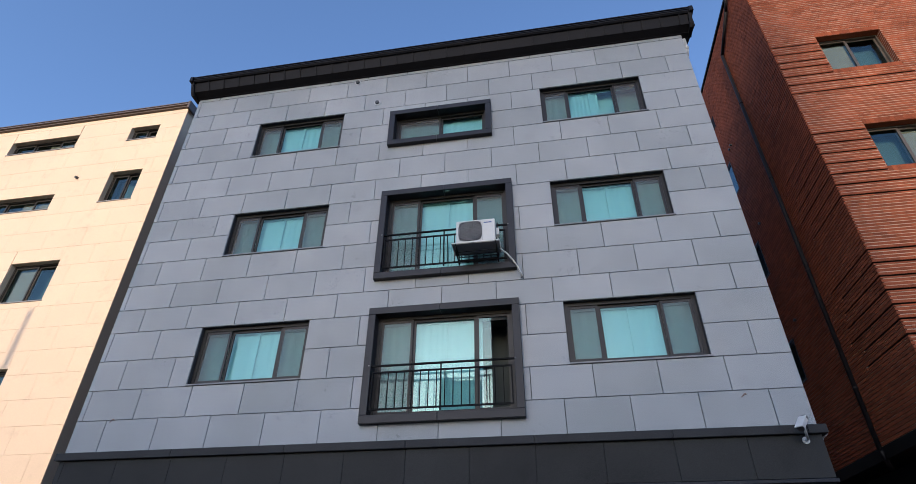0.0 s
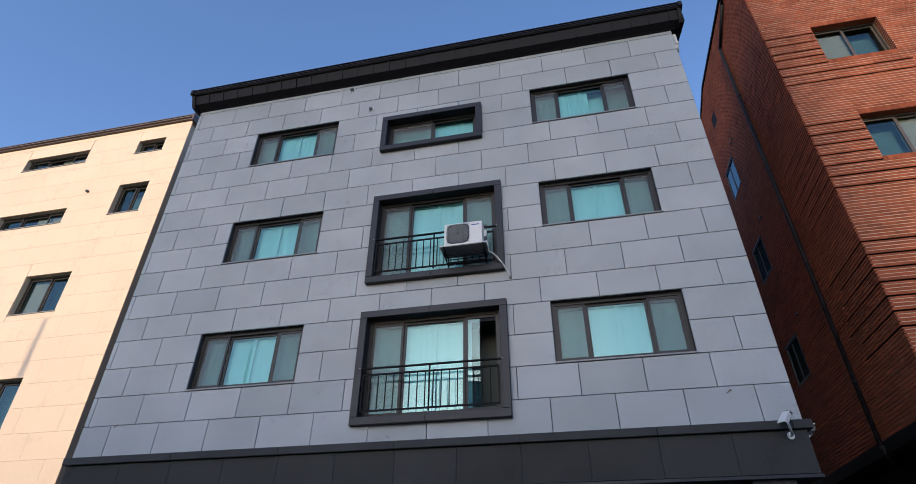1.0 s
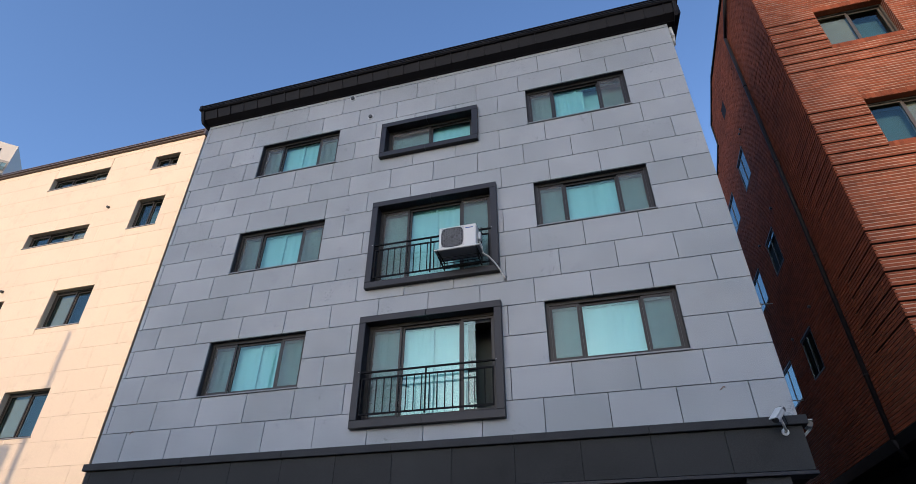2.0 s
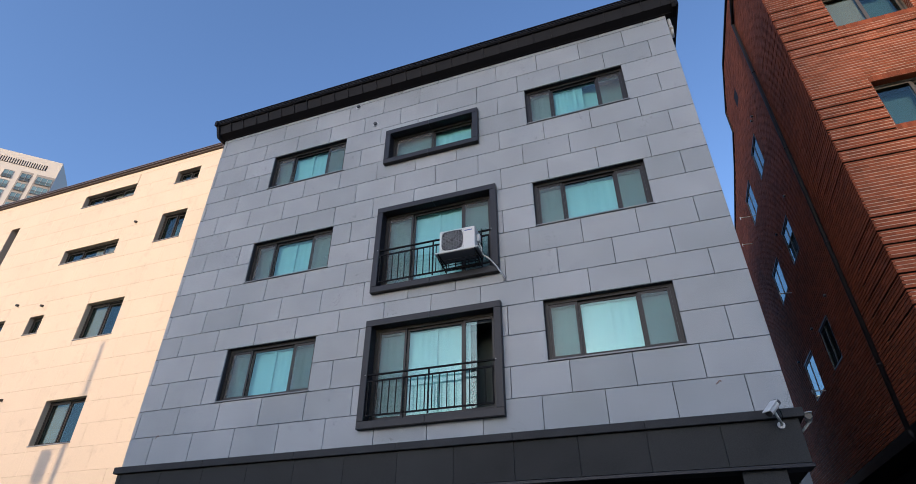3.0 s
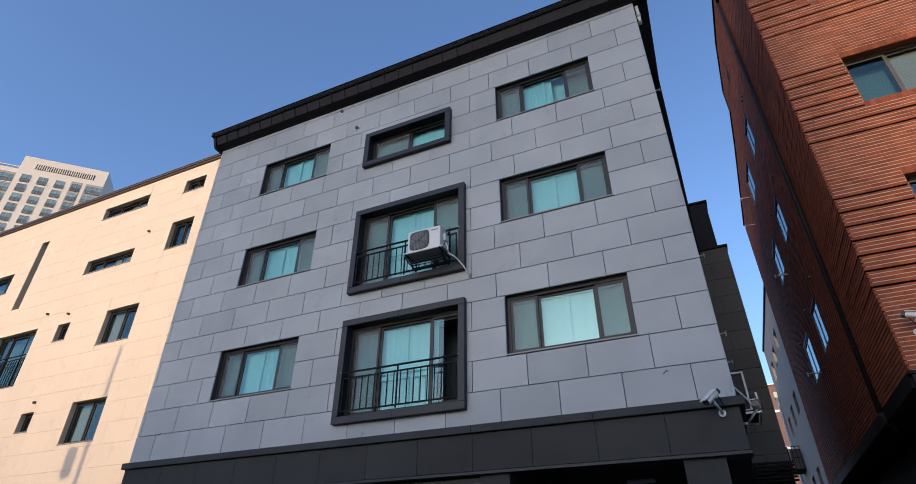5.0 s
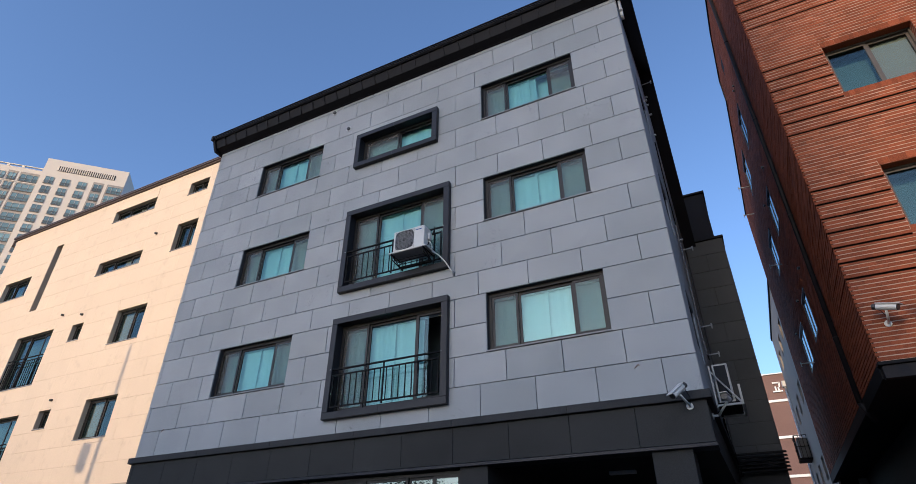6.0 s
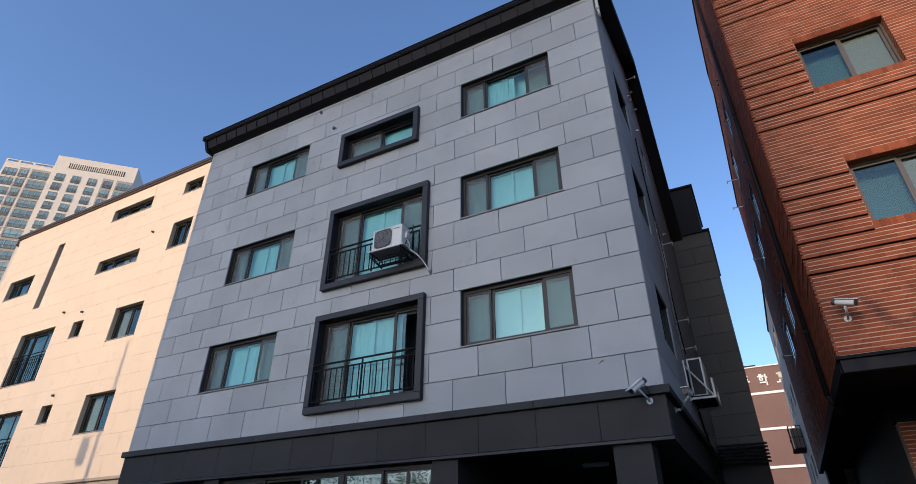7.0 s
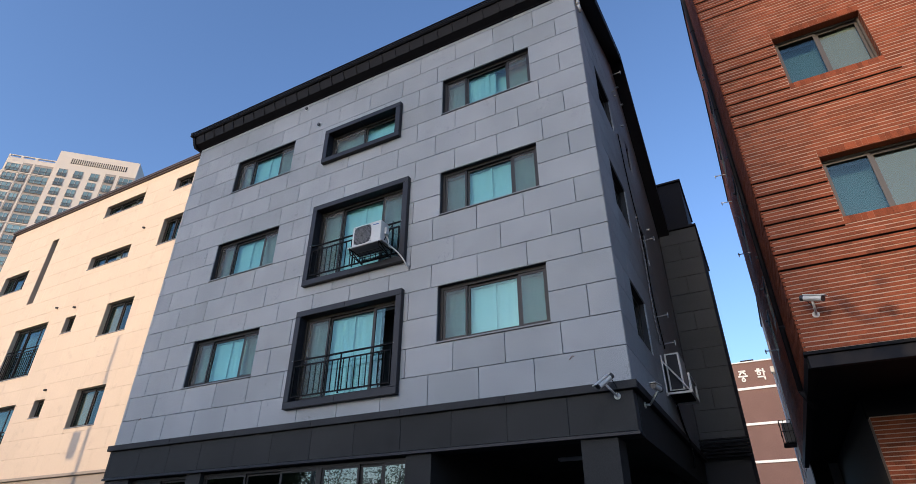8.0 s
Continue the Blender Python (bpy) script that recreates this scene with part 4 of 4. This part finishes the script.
# ---- things on the grey building ----
def railing(parent_y, x0, x1, z_top, z_bottom, label, count=17, group="balcony railings"):
    """A flat steel guard in front of a tall window."""
    y = parent_y
    r = thing("balcony_railing", ((x0 + x1) / 2, y, z_bottom), label, "railing", group)
    part("top_rail", bevelled(boxes((x0, y - 0.02, z_top - 0.03, x1, y + 0.02, z_top)), 0.004, 1), RAIL, r)
    part("rail", boxes((x0 + 0.07, y - 0.012, z_top - 0.15, x1 - 0.07, y + 0.012, z_top - 0.122)), RAIL, r)
    part("bottom_rail", boxes((x0 + 0.07, y - 0.012, z_bottom, x1 - 0.07, y + 0.012, z_bottom + 0.028)), RAIL, r)
    part("post", boxes(((x0 + x1) / 2 - 0.012, y - 0.014, z_bottom - 0.04, (x0 + x1) / 2 + 0.012, y + 0.014, z_top - 0.03)), RAIL, r)
    for x in (x0 + 0.07, x1 - 0.07):
        part("post", boxes((x - 0.012, y - 0.013, z_bottom, x + 0.012, y + 0.013, z_top - 0.122)), RAIL, r)
    for k in range(1, count):
        x = x0 + 0.07 + (x1 - x0 - 0.14) * k / count
        if abs(x - (x0 + x1) / 2) > 0.03:
            part("baluster", boxes((x - 0.008, y - 0.008, z_bottom + 0.028, x + 0.008, y + 0.008, z_top - 0.15)), RAIL, r)
    for x in (x0, x1):
        part("bolt", tube(bmesh.new(), (x - 0.012, y - 0.022, z_top - 0.015), (x + 0.012, y - 0.022, z_top - 0.015), 0.02, 8), STEEL, r, "bright steel bolt")
    return r


railing(9.43, -1.80, 0.76, 5.16, 4.37, "black steel railing in front of the lower balcony window")
railing(9.43, -1.80, 0.76, 7.94, 7.14, "black steel railing holding an air conditioner")
railing(11.05, -18.48, -16.27, 8.36, 7.25, "black steel railing before a limestone framed window", 15, "beige house railings")
railing(11.05, -18.48, -16.27, 5.26, 4.25, "black steel railing before a limestone framed window", 15, "beige house railings")


def rounded_square(cx, cz, r, n=32, power=4.5):
    out = []
    for k in range(n):
        t = 2 * math.pi * k / n
        c, q = math.cos(t), math.sin(t)
        f = r / (abs(c) ** power + abs(q) ** power) ** (1 / power)
        out.append((cx + f * c, cz + f * q))
    return out


def fan_grille(bm, cx, cz, r, y):
    for q in (0.205, 0.180, 0.155, 0.130, 0.105, 0.08, 0.055):
        ring(bm, cx, cz, q, 0.005, y - 0.006, y, 28)
    for k in range(-6, 7):
        d = k * r / 6.5
        stroke(bm, cx + d, cz - r * 0.97, cx + d, cz + r * 0.97, 0.0035, y - 0.004, y)
        stroke(bm, cx - r * 0.97, cz + d, cx + r * 0.97, cz + d, 0.0035, y - 0.004, y)


def air_conditioner(x0, y0, z0, label):
    ac = thing("air_conditioner", (x0 + 0.36, y0 + 0.14, z0), label, "air conditioner")
    part("body", bevelled(boxes((x0, y0, z0, x0 + 0.74, y0 + 0.28, z0 + 0.50)), 0.018), WHITE_PLASTIC, ac, "off-white enamelled casing")
    cx, cz = x0 + 0.27, z0 + 0.25
    bm = bmesh.new()
    # Dark plate on the casing stands in for the shaded fan hollow.
    prism_y(bm, rounded_square(cx, cz, 0.222), y0 - 0.003, y0 + 0.004)
    part("fan_opening", bm, JOINT_AND_SHADE, ac, "dark plate for the shade behind the fan grille")
    bm = bmesh.new()
    for k in range(3):
        a = k * 2.094
        prism_y(bm, [(cx + 0.03 * math.cos(a - 0.6), cz + 0.03 * math.sin(a - 0.6)), (cx + 0.18 * math.cos(a - 0.3), cz + 0.18 * math.sin(a - 0.3)),
                     (cx + 0.18 * math.cos(a + 0.5), cz + 0.18 * math.sin(a + 0.5)), (cx + 0.03 * math.cos(a + 0.6), cz + 0.03 * math.sin(a + 0.6))], y0 - 0.006, y0 - 0.0035)
    part("fan", bm, DARK_PLASTIC, ac, "dark grey fan blades")
    bm = bmesh.new()
    fan_grille(bm, cx, cz, 0.22, y0 - 0.008)
    part("grille", bm, SILL, ac, "wire fan grille")
    part("badge", boxes((x0 + 0.53, y0 - 0.003, z0 + 0.41, x0 + 0.68, y0 - 0.0005, z0 + 0.43)), BLUE_PRINT, ac, "blue printed badge")
    part("seam", boxes((x0 + 0.50, y0 - 0.002, z0 + 0.02, x0 + 0.503, y0 - 0.0005, z0 + 0.48)), JOINT_AND_SHADE, ac)
    part("valve_cover", bevelled(boxes((x0 + 0.742, y0 + 0.12, z0 + 0.2, x0 + 0.80, y0 + 0.22, z0 + 0.36)), 0.01), WHITE_PLASTIC, ac)
    return ac


air_conditioner(-0.20, 8.98, 7.28, "off-white air conditioner unit on a bracket outside the railing")
rack = thing("air_conditioner_rack", (0.17, 9.2, 6.95), "white tray on a black steel rack hung on the railing", "rack")
part("tray", bevelled(boxes((-0.28, 8.94, 7.245, 0.62, 9.36, 7.272)), 0.006), WHITE_PLASTIC, rack, "white metal tray")
# Grey plate added below the white tray; its colour is the underside's shade.
part("tray_underside_shade", boxes((-0.265, 8.955, 7.236, 0.605, 9.355, 7.243)), SILL, rack, "grey plate for the shaded underside of the tray")
for x in (-0.20, 0.55):
    bm = bmesh.new()
    for a, b in (((x, 8.93, 7.235), (x, 9.36, 7.06)), ((x, 8.93, 7.22), (x, 9.39, 7.22)), ((x, 9.39, 7.05), (x, 9.39, 7.96)), ((x, 8.93, 7.22), (x, 8.96, 7.12)), ((x, 8.96, 7.12), (x, 9.37, 7.06)), ((x, 9.06, 7.23), (x, 9.39, 7.88))):
        tube(bm, a, b, 0.011, 6)
    part("bracket", bm, RAIL, rack, "black steel bracket")
for k in range(5):
    part("rung", tube(bmesh.new(), (-0.20, 9.02 + k * 0.08, 7.105 - 0.01 * k), (0.55, 9.02 + k * 0.08, 7.105 - 0.01 * k), 0.009, 6), RAIL, rack)


def hose(name, pts, r, material, label, category):
    """A round hose through the points, smoothed."""
    pts = [Vector(p) for p in pts]
    fine = []
    for i in range(len(pts) - 1):
        p0, p1, p2, p3 = pts[max(i - 1, 0)], pts[i], pts[i + 1], pts[min(i + 2, len(pts) - 1)]
        for k in range(8):
            t = k / 8
            fine.append(0.5 * (2 * p1 + (p2 - p0) * t + (2 * p0 - 5 * p1 + 4 * p2 - p3) * t * t + (3 * p1 - p0 - 3 * p2 + p3) * t ** 3))
    fine.append(pts[-1])
    bm = bmesh.new()
    for a, b in zip(fine, fine[1:]):
        tube(bm, a, b, r, 8)
    return tagged(new(name, mesh_of(name, bm, material, True)), label, category)


hose("refrigerant_hose", [(0.545, 9.16, 7.50), (0.60, 9.20, 7.36), (0.60, 9.22, 7.24), (0.72, 9.27, 7.15), (0.86, 9.35, 6.97), (0.95, 9.42, 6.79), (0.97, 9.50, 6.765)], 0.015, WHITE_PLASTIC, "white wrapped hose from the air conditioner to the wall", "hose")
hose("sealing_putty", [(0.955, 9.49, 6.725), (0.97, 9.485, 6.765), (0.98, 9.49, 6.805)], 0.026, SILL, "grey sealing putty round a hose hole", "putty")


def security_camera(rear, nose, foot, out, label):
    """A bullet camera: round body, sun hood, dark lens face, jointed arm and wall plate."""
    rear, nose, foot, out = Vector(rear), Vector(nose), Vector(foot), Vector(out)
    c = thing("security_camera", foot, label, "camera", "security cameras")
    d = (nose - rear).normalized()
    part("body", tube(bmesh.new(), rear, nose, 0.048, 18), WHITE_PLASTIC, c, "white round housing", smooth=False)
    m = Matrix.Translation((rear + nose) / 2) @ d.to_track_quat("X", "Z").to_matrix().to_4x4()
    ln = (nose - rear).length
    part("hood", placed(bevelled(boxes((-ln / 2 - 0.01, -0.055, 0.040, ln / 2 + 0.05, 0.055, 0.056)), 0.006), m), WHITE_PLASTIC, c, "white sun hood")
    part("lens", tube(bmesh.new(), nose + d * 0.001, nose + d * 0.012, 0.0465, 18), DARK_PLASTIC, c, "black glass face")
    part("back_cap", tube(bmesh.new(), rear - d * 0.055, rear - d * 0.001, 0.049, 18, 0.044), DARK_PLASTIC, c, "black rear cap")
    mid = (rear * 0.6 + nose * 0.4) - Vector((0, 0, 0.05))
    knee = foot + out * 0.09
    part("arm", tube(tube(bmesh.new(), mid, knee, 0.018, 10), knee, foot, 0.02, 10), WHITE_PLASTIC, c, smooth=True)
    part("wall_plate", tube(bmesh.new(), foot, foot + out * 0.02, 0.05, 16), WHITE_PLASTIC, c)
    part("cable", tube(tube(bmesh.new(), rear - d * 0.02, (rear + foot) / 2 + Vector((0.05, 0, -0.02)), 0.006, 6), (rear + foot) / 2 + Vector((0.05, 0, -0.02)), foot, 0.006, 6), RAIL, c, "thin black cable")
    return c


security_camera((4.83, 9.22, 3.88), (4.69, 9.06, 3.72), (4.86, 9.465, 3.65), (0, -1, 0), "white bullet security camera on the dark band")
security_camera((5.37, 10.18, 3.87), (5.33, 9.92, 3.86), (5.095, 10.25, 3.66), (1, 0, 0), "white bullet security camera on the side wall")
security_camera((7.70, 10.38, 5.03), (7.91, 10.24, 4.93), (7.80, 10.60, 4.82), (0, -1, 0), "white bullet security camera on red brick")

for x, z in ((-2.88, 12.85), (-2.29, 12.0)):
    v = thing("vent_cap", (x, 9.5, z), "small black round vent cap on granite", "vent", "facade vents")
    part("cap", tube(bmesh.new(), (x, 9.505, z), (x, 9.455, z), 0.055, 14, 0.05), DARK_PLASTIC, v, smooth=False)
    part("collar", tube(bmesh.new(), (x, 9.505, z), (x, 9.485, z), 0.082, 16), STEEL, v, "steel collar")
for x, z in ((-11.96, 12.2), (-15.98, 9.77), (-14.74, 9.55), (-14.61, 6.48)):
    v = thing("vent_cap", (x, YB, z), "small metal vent cap on limestone", "vent", "limestone vents")
    part("cap", tube(bmesh.new(), (x, YB + 0.005, z), (x, YB - 0.08, z - 0.02), 0.042, 14, 0.038), DARK_PLASTIC, v)
for y, z in ((12.83, 12.74), (13.08, 12.79), (13.45, 11.99), (13.95, 13.9), (14.3, 13.5), (14.9, 9.4)):
    v = thing("vent_cap", (5.1, y, z), "small steel vent cap on the side wall", "vent", "side vents")
    part("cap", tube(bmesh.new(), (5.08, y, z), (5.17, y, z), 0.034, 12, 0.03), STEEL, v)
for y, z in ((14.41, 13.7), (14.61, 13.7), (14.40, 10.7), (16.33, 10.7), (14.39, 7.71), (16.33, 7.69), (18.8, 7.67)):
    v = thing("vent_cap", (7.5, y, z), "small steel vent cap on brick", "vent", "brick vents")
    part("cap", tube(bmesh.new(), (7.51, y, z), (7.44, y, z), 0.038, 12, 0.034), DARK_PLASTIC, v)
# corner downpipe stub under the eaves
bm = tube(bmesh.new(), (5.16, 9.60, 12.95), (5.16, 9.60, 12.58), 0.038, 12)
tube(bm, (5.16, 9.60, 12.59), (5.16, 9.72, 12.46), 0.038, 12)
tube(bm, (5.16, 9.60, 12.68), (5.16, 9.60, 12.62), 0.047, 12)
dp = thing("rain_pipe", (5.17, 9.5, 12.5), "short white plastic rain pipe under the eaves", "pipe")
part("pipe", bm, WHITE_PLASTIC, dp, smooth=True)

# side air conditioner in a white wall frame
sac = thing("air_conditioner", (5.3, 13.4, 4.5), "off-white air conditioner in a wall frame seen edge on", "air conditioner")
part("body", bevelled(boxes((5.16, 13.05, 4.52, 5.46, 13.85, 5.32)), 0.015), WHITE_PLASTIC, sac)
part("coil", boxes((5.20, 13.035, 4.56, 5.42, 13.05, 5.28)), JOINT_AND_SHADE, sac, "dark cooling fins")
wf = thing("wall_frame", (5.3, 13.4, 4.4), "white steel frame holding an air conditioner", "bracket")
for y in (12.95, 13.95):
    part("arm", bevelled(boxes((5.09, y - 0.02, 4.44, 5.60, y + 0.02, 4.48)), 0.004, 1), WHITE_PLASTIC, wf)
    part("brace", tube(bmesh.new(), (5.58, y, 4.46), (5.10, y, 5.17), 0.018, 8), WHITE_PLASTIC, wf)
    part("post", bevelled(boxes((5.09, y - 0.02, 4.42, 5.13, y + 0.02, 5.27)), 0.004, 1), WHITE_PLASTIC, wf)
    part("upright", bevelled(boxes((5.56, y - 0.02, 4.48, 5.60, y + 0.02, 4.82)), 0.004, 1), WHITE_PLASTIC, wf)
part("rail", boxes((5.56, 12.95, 4.8, 5.60, 13.95, 4.84)), WHITE_PLASTIC, wf)
part("rail", boxes((5.56, 12.95, 4.44, 5.60, 13.95, 4.48)), WHITE_PLASTIC, wf)
part("shelf", boxes((5.13, 12.96, 4.485, 5.55, 13.94, 4.515)), RAIL, wf, "black slatted shelf")
for y, z in ((13.65, 8.41), (13.37, 6.28), (13.79, 5.77), (13.4, 13.9)):
    b = thing("wall_bracket", (5.1, y, z), "pale steel bracket arm on the side wall", "bracket", "alley brackets")
    part("arm", tube(bmesh.new(), (5.08, y, z), (5.38, y, z + 0.02), 0.016, 8), STEEL, b)
    part("hook", tube(bmesh.new(), (5.36, y, z - 0.06), (5.36, y, z + 0.06), 0.014, 8), STEEL, b)
for y, z in ((18.6, 12.9), (17.0, 9.1), (17.2, 6.3), (19.6, 12.4)):
    b = thing("wall_bracket", (7.5, y, z), "pale steel bracket arm on brick", "bracket", "alley brackets")
    part("arm", tube(bmesh.new(), (7.52, y, z), (7.16, y, z + 0.02), 0.016, 8), STEEL, b)
    part("hook", tube(bmesh.new(), (7.18, y, z - 0.06), (7.18, y, z + 0.06), 0.014, 8), STEEL, b)
hose("wall_cable", [(5.13, 12.4, 10.9), (5.13, 12.7, 9.5), (5.14, 13.2, 8.2), (5.13, 13.3, 6.6), (5.14, 13.6, 5.6)], 0.014, RAIL, "black cable run down the side wall", "cable")
hose("wall_cable", [(5.13, 12.9, 8.7), (5.14, 13.0, 7.6), (5.13, 12.95, 6.3), (5.14, 13.1, 5.55)], 0.018, SILL, "grey cable run down the side wall", "cable")
hose("wall_cable", [(5.13, 13.9, 4.5), (5.14, 14.3, 4.1), (5.2, 14.6, 3.6), (5.13, 14.9, 3.3)], 0.02, RAIL, "black cable hanging under the side frame", "cable")
rac = thing("air_conditioner", (7.5, 29.9, 6.0), "dark caged air conditioner on the rear building", "air conditioner")
part("body", bevelled(boxes((7.34, 29.5, 5.95, 7.72, 30.4, 6.75)), 0.015), DARK_PLASTIC, rac)
bm = bmesh.new()
for k in range(8):
    box(bm, 7.26, 29.4 + k * 0.15, 5.9, 7.28, 29.42 + k * 0.15, 6.85)
for z in (5.9, 6.37, 6.83):
    box(bm, 7.24, 29.38, z, 7.26, 30.5, z + 0.025)
    box(bm, 7.28, 29.38, z, 7.74, 29.40, z + 0.025)
for k in range(4):
    box(bm, 7.26 + k * 0.15, 29.36, 5.9, 7.28 + k * 0.15, 29.379, 6.85)
box(bm, 7.262, 29.4, 5.87, 7.74, 30.5, 5.895)
part("cage", bm, RAIL, rac, "black wire cage")

# patch of rusty stain round an anchor hole
for x, z in ((4.2, 4.35), (-6.62, 4.42)):
    hose("anchor_wire", [(x - 0.03, 9.495, z - 0.02), (x, 9.48, z), (x + 0.03, 9.485, z + 0.03), (x + 0.05, 9.495, z + 0.01)], 0.007, RUST, "rusty twisted anchor wire in the granite", "wire")

# ---- pieces of walls ----
def cut_slab(outer, rests, y0, y1, gap, parent):
    """A slab notched round an opening: its rectangles meet without a joint."""
    xa, xb, za, zb = outer
    bm = bmesh.new()
    for p, q, r, t in rests:
        box(bm, p + (gap if p == xa else 0), y0, r + (gap if r == za else 0), q - (gap if q == xb else 0), y1, t - (gap if t == zb else 0))
    ob = new("slab", mesh_of("slab", bm, GRANITE))
    ob.parent = parent


for i in range(math.ceil((ZT - Z0) / CO)):
    za, zb = course(i), min(ZT, course(i + 1))
    row_holes = [h for h in holes + CENTRE_IN if h[1] < zb - 0.02 and h[3] > za + 0.02]
    ph = 1.50 if i % 2 == 0 else 0.985
    cuts = [ph + k * 1.0285 for k in range(-12, 8)]
    cuts = [x for x in cuts if X0 + 0.02 < x < X1 - 0.02 and not any(h[0] - 0.25 < x < h[2] + 0.25 for h in row_holes if h in holes)]
    cuts = [X0] + cuts + [X1]
    for xa, xb in zip(cuts, cuts[1:]):
        over = [h for h in row_holes if h[0] < xb - 0.005 and h[2] > xa + 0.005]
        rests = [(xa, xb, za, zb)]
        for h in over:
            left = []
            for p, q, r, t in rests:
                if h[0] > p:
                    left.append((p, min(q, h[0]), r, t))
                if h[2] < q:
                    left.append((max(p, h[2]), q, r, t))
                pa, qa = max(p, h[0]), min(q, h[2])
                if qa > pa and h[1] > r:
                    left.append((pa, qa, r, h[1]))
                if qa > pa and h[3] < t:
                    left.append((pa, qa, h[3], t))
            rests = left
        rests = [r for r in rests if r[1] - r[0] > 0.02 and r[3] - r[2] > 0.02]
        if len(rests) == 1:
            p, q, r, t = rests[0]
            piece("slab", (q - p - 0.011, 0.035, t - r - 0.011), ((p + q) / 2, YF + 0.0175, (r + t) / 2), GRANITE, front)
        elif rests and min(h[1] for h in over) <= za + 0.02 and max(h[3] for h in over) >= zb - 0.02:
            for p, q, r, t in rests:
                piece("slab", (q - p - 0.011, 0.035, t - r - 0.011), ((p + q) / 2, YF + 0.0175, (r + t) / 2), GRANITE, front)
        elif rests:
            cut_slab((xa, xb, za, zb), rests, YF, YF + 0.035, 0.0055, front)
for a, b, c, d in cut_courses(YF + 0.037, 14.5, Z0, ZT, 1.0285, CO, 9.7, 10.2, SIDE_HOLES):
    o = piece("slab", (b - a - 0.009, 0.035, d - c - 0.009), (X1 - 0.0175, (a + b) / 2, (c + d) / 2), GRANITE, side)
    o.rotation_euler = (0, 0, radians(90))
# Rear block slabs take the granite copy darkened for shade.
for a, b, c, d in cut_courses(X1 + 0.02, 6.215, 3.9, 10.60, 1.2, CO, 5.64, 5.05, []):
    piece("slab", (b - a - 0.009, 0.028, d - c - 0.009), ((a + b) / 2, 17.474, (c + d) / 2), SHADED_GRANITE, rear)
for a, b, c, d in cut_courses(X0, X1, 3.14, 3.732, 1.0285, 0.6, 0.985, 0.985, []):
    piece("slab", (b - a - 0.004, 0.035, d - c - 0.004), ((a + b) / 2, YF - 0.0185, (c + d) / 2), DARK_GRANITE, band)
for a, b, c, d in cut_courses(-22.3, -9.10, 3.69, 14.70, 1.2, 0.6, 0, 0.5, bh):
    piece("slab", (b - a - 0.004, 0.035, d - c - 0.004), ((a + b) / 2, YB + 0.0175, (c + d) / 2), BEIGE, bwall, 0.002)


def brick_mass(name, spans, parent, m, material, deep=0.012, rough=1.0, proud=0.0):
    """Many bricks in one mesh; each keeps its own edges and stands a little uneven."""
    rng = random.Random(11)
    verts, faces = [], []
    for a, b, c, d in spans:
        a, b, c, d = a + 0.0003, b - 0.0003, c + 0.0075, d - 0.0085
        y = rough * rng.uniform(-0.006, 0.002) - proud
        n = len(verts)
        verts += [m @ Vector(p) for p in ((a, y, c), (b, y, c), (b, y, d), (a, y, d), (a, deep, c), (b, deep, c), (b, deep, d), (a, deep, d))]
        faces += [(n, n + 1, n + 2, n + 3), (n, n + 4, n + 5, n + 1), (n + 1, n + 5, n + 6, n + 2), (n + 2, n + 6, n + 7, n + 3), (n + 3, n + 7, n + 4, n)]
    me = bpy.data.meshes.new(name)
    me.from_pydata(verts, [], faces)
    me.materials.append(material)
    ob = new(name, me)
    ob.parent = parent
    ob.matrix_parent_inverse = Matrix.Translation(-BASE[parent.name])
    return tagged(ob, "rows of red bricks", kind="stuff")


FRONT_K = Matrix.Translation((0, YK, 0))
spans = cut_courses(XK + 0.0, 15, KZ, KTOP, 0.245, COURSE, XK + 0.115, XK + 0.235, rim + GROOVE_CUTS)
near = [s for s in spans if s[0] < 9.4 and s[2] < 6.3]
far = [s for s in spans if not (s[0] < 9.4 and s[2] < 6.3)]
for a, b, c, d in KH:   # standing bricks over and under the windows
    n = int((c - a) / 0.08)
    for k in range(n):
        xa, xb = a + (c - a) * k / n, a + (c - a) * (k + 1) / n
        far += [(xa + 0.0005, xb - 0.0005, d - 0.006, d + 2 * COURSE), (xa + 0.0005, xb - 0.0005, b - 2 * COURSE, b + 0.006)]
brick_mass("brickwork", far, brick, FRONT_K, BRICK)
for a, b, c, d in near[:290]:
    piece("brick", (b - a - 0.0006, 0.016, d - c - 0.016), ((a + b) / 2, YK + 0.007 + random.uniform(-0.006, 0.002), (c + d) / 2 - 0.0005), BRICK_ONE, kmortar, 0.0015)
brick_mass("brickwork", near[290:], brick, FRONT_K, BRICK)
side_spans = [s for s in cut_courses(-22.3, -YK - 0.0, KZ, 16.9, 0.245, COURSE, -YK - 0.115, -YK - 0.235, KS + SIDE_CUTS) if s[3] < side_top(-(s[0] + s[1]) / 2)]
brick_mass("brickwork", side_spans, brick, KSIDE, BRICK, rough=0.5, proud=0.007)
brick_mass("brickwork", cut_courses(8.37, 14, 0.6, 3.72, 0.245, COURSE, 8.49, 8.61, []), brick, Matrix.Translation((0, 13.2, 0)), BRICK, 0.012)
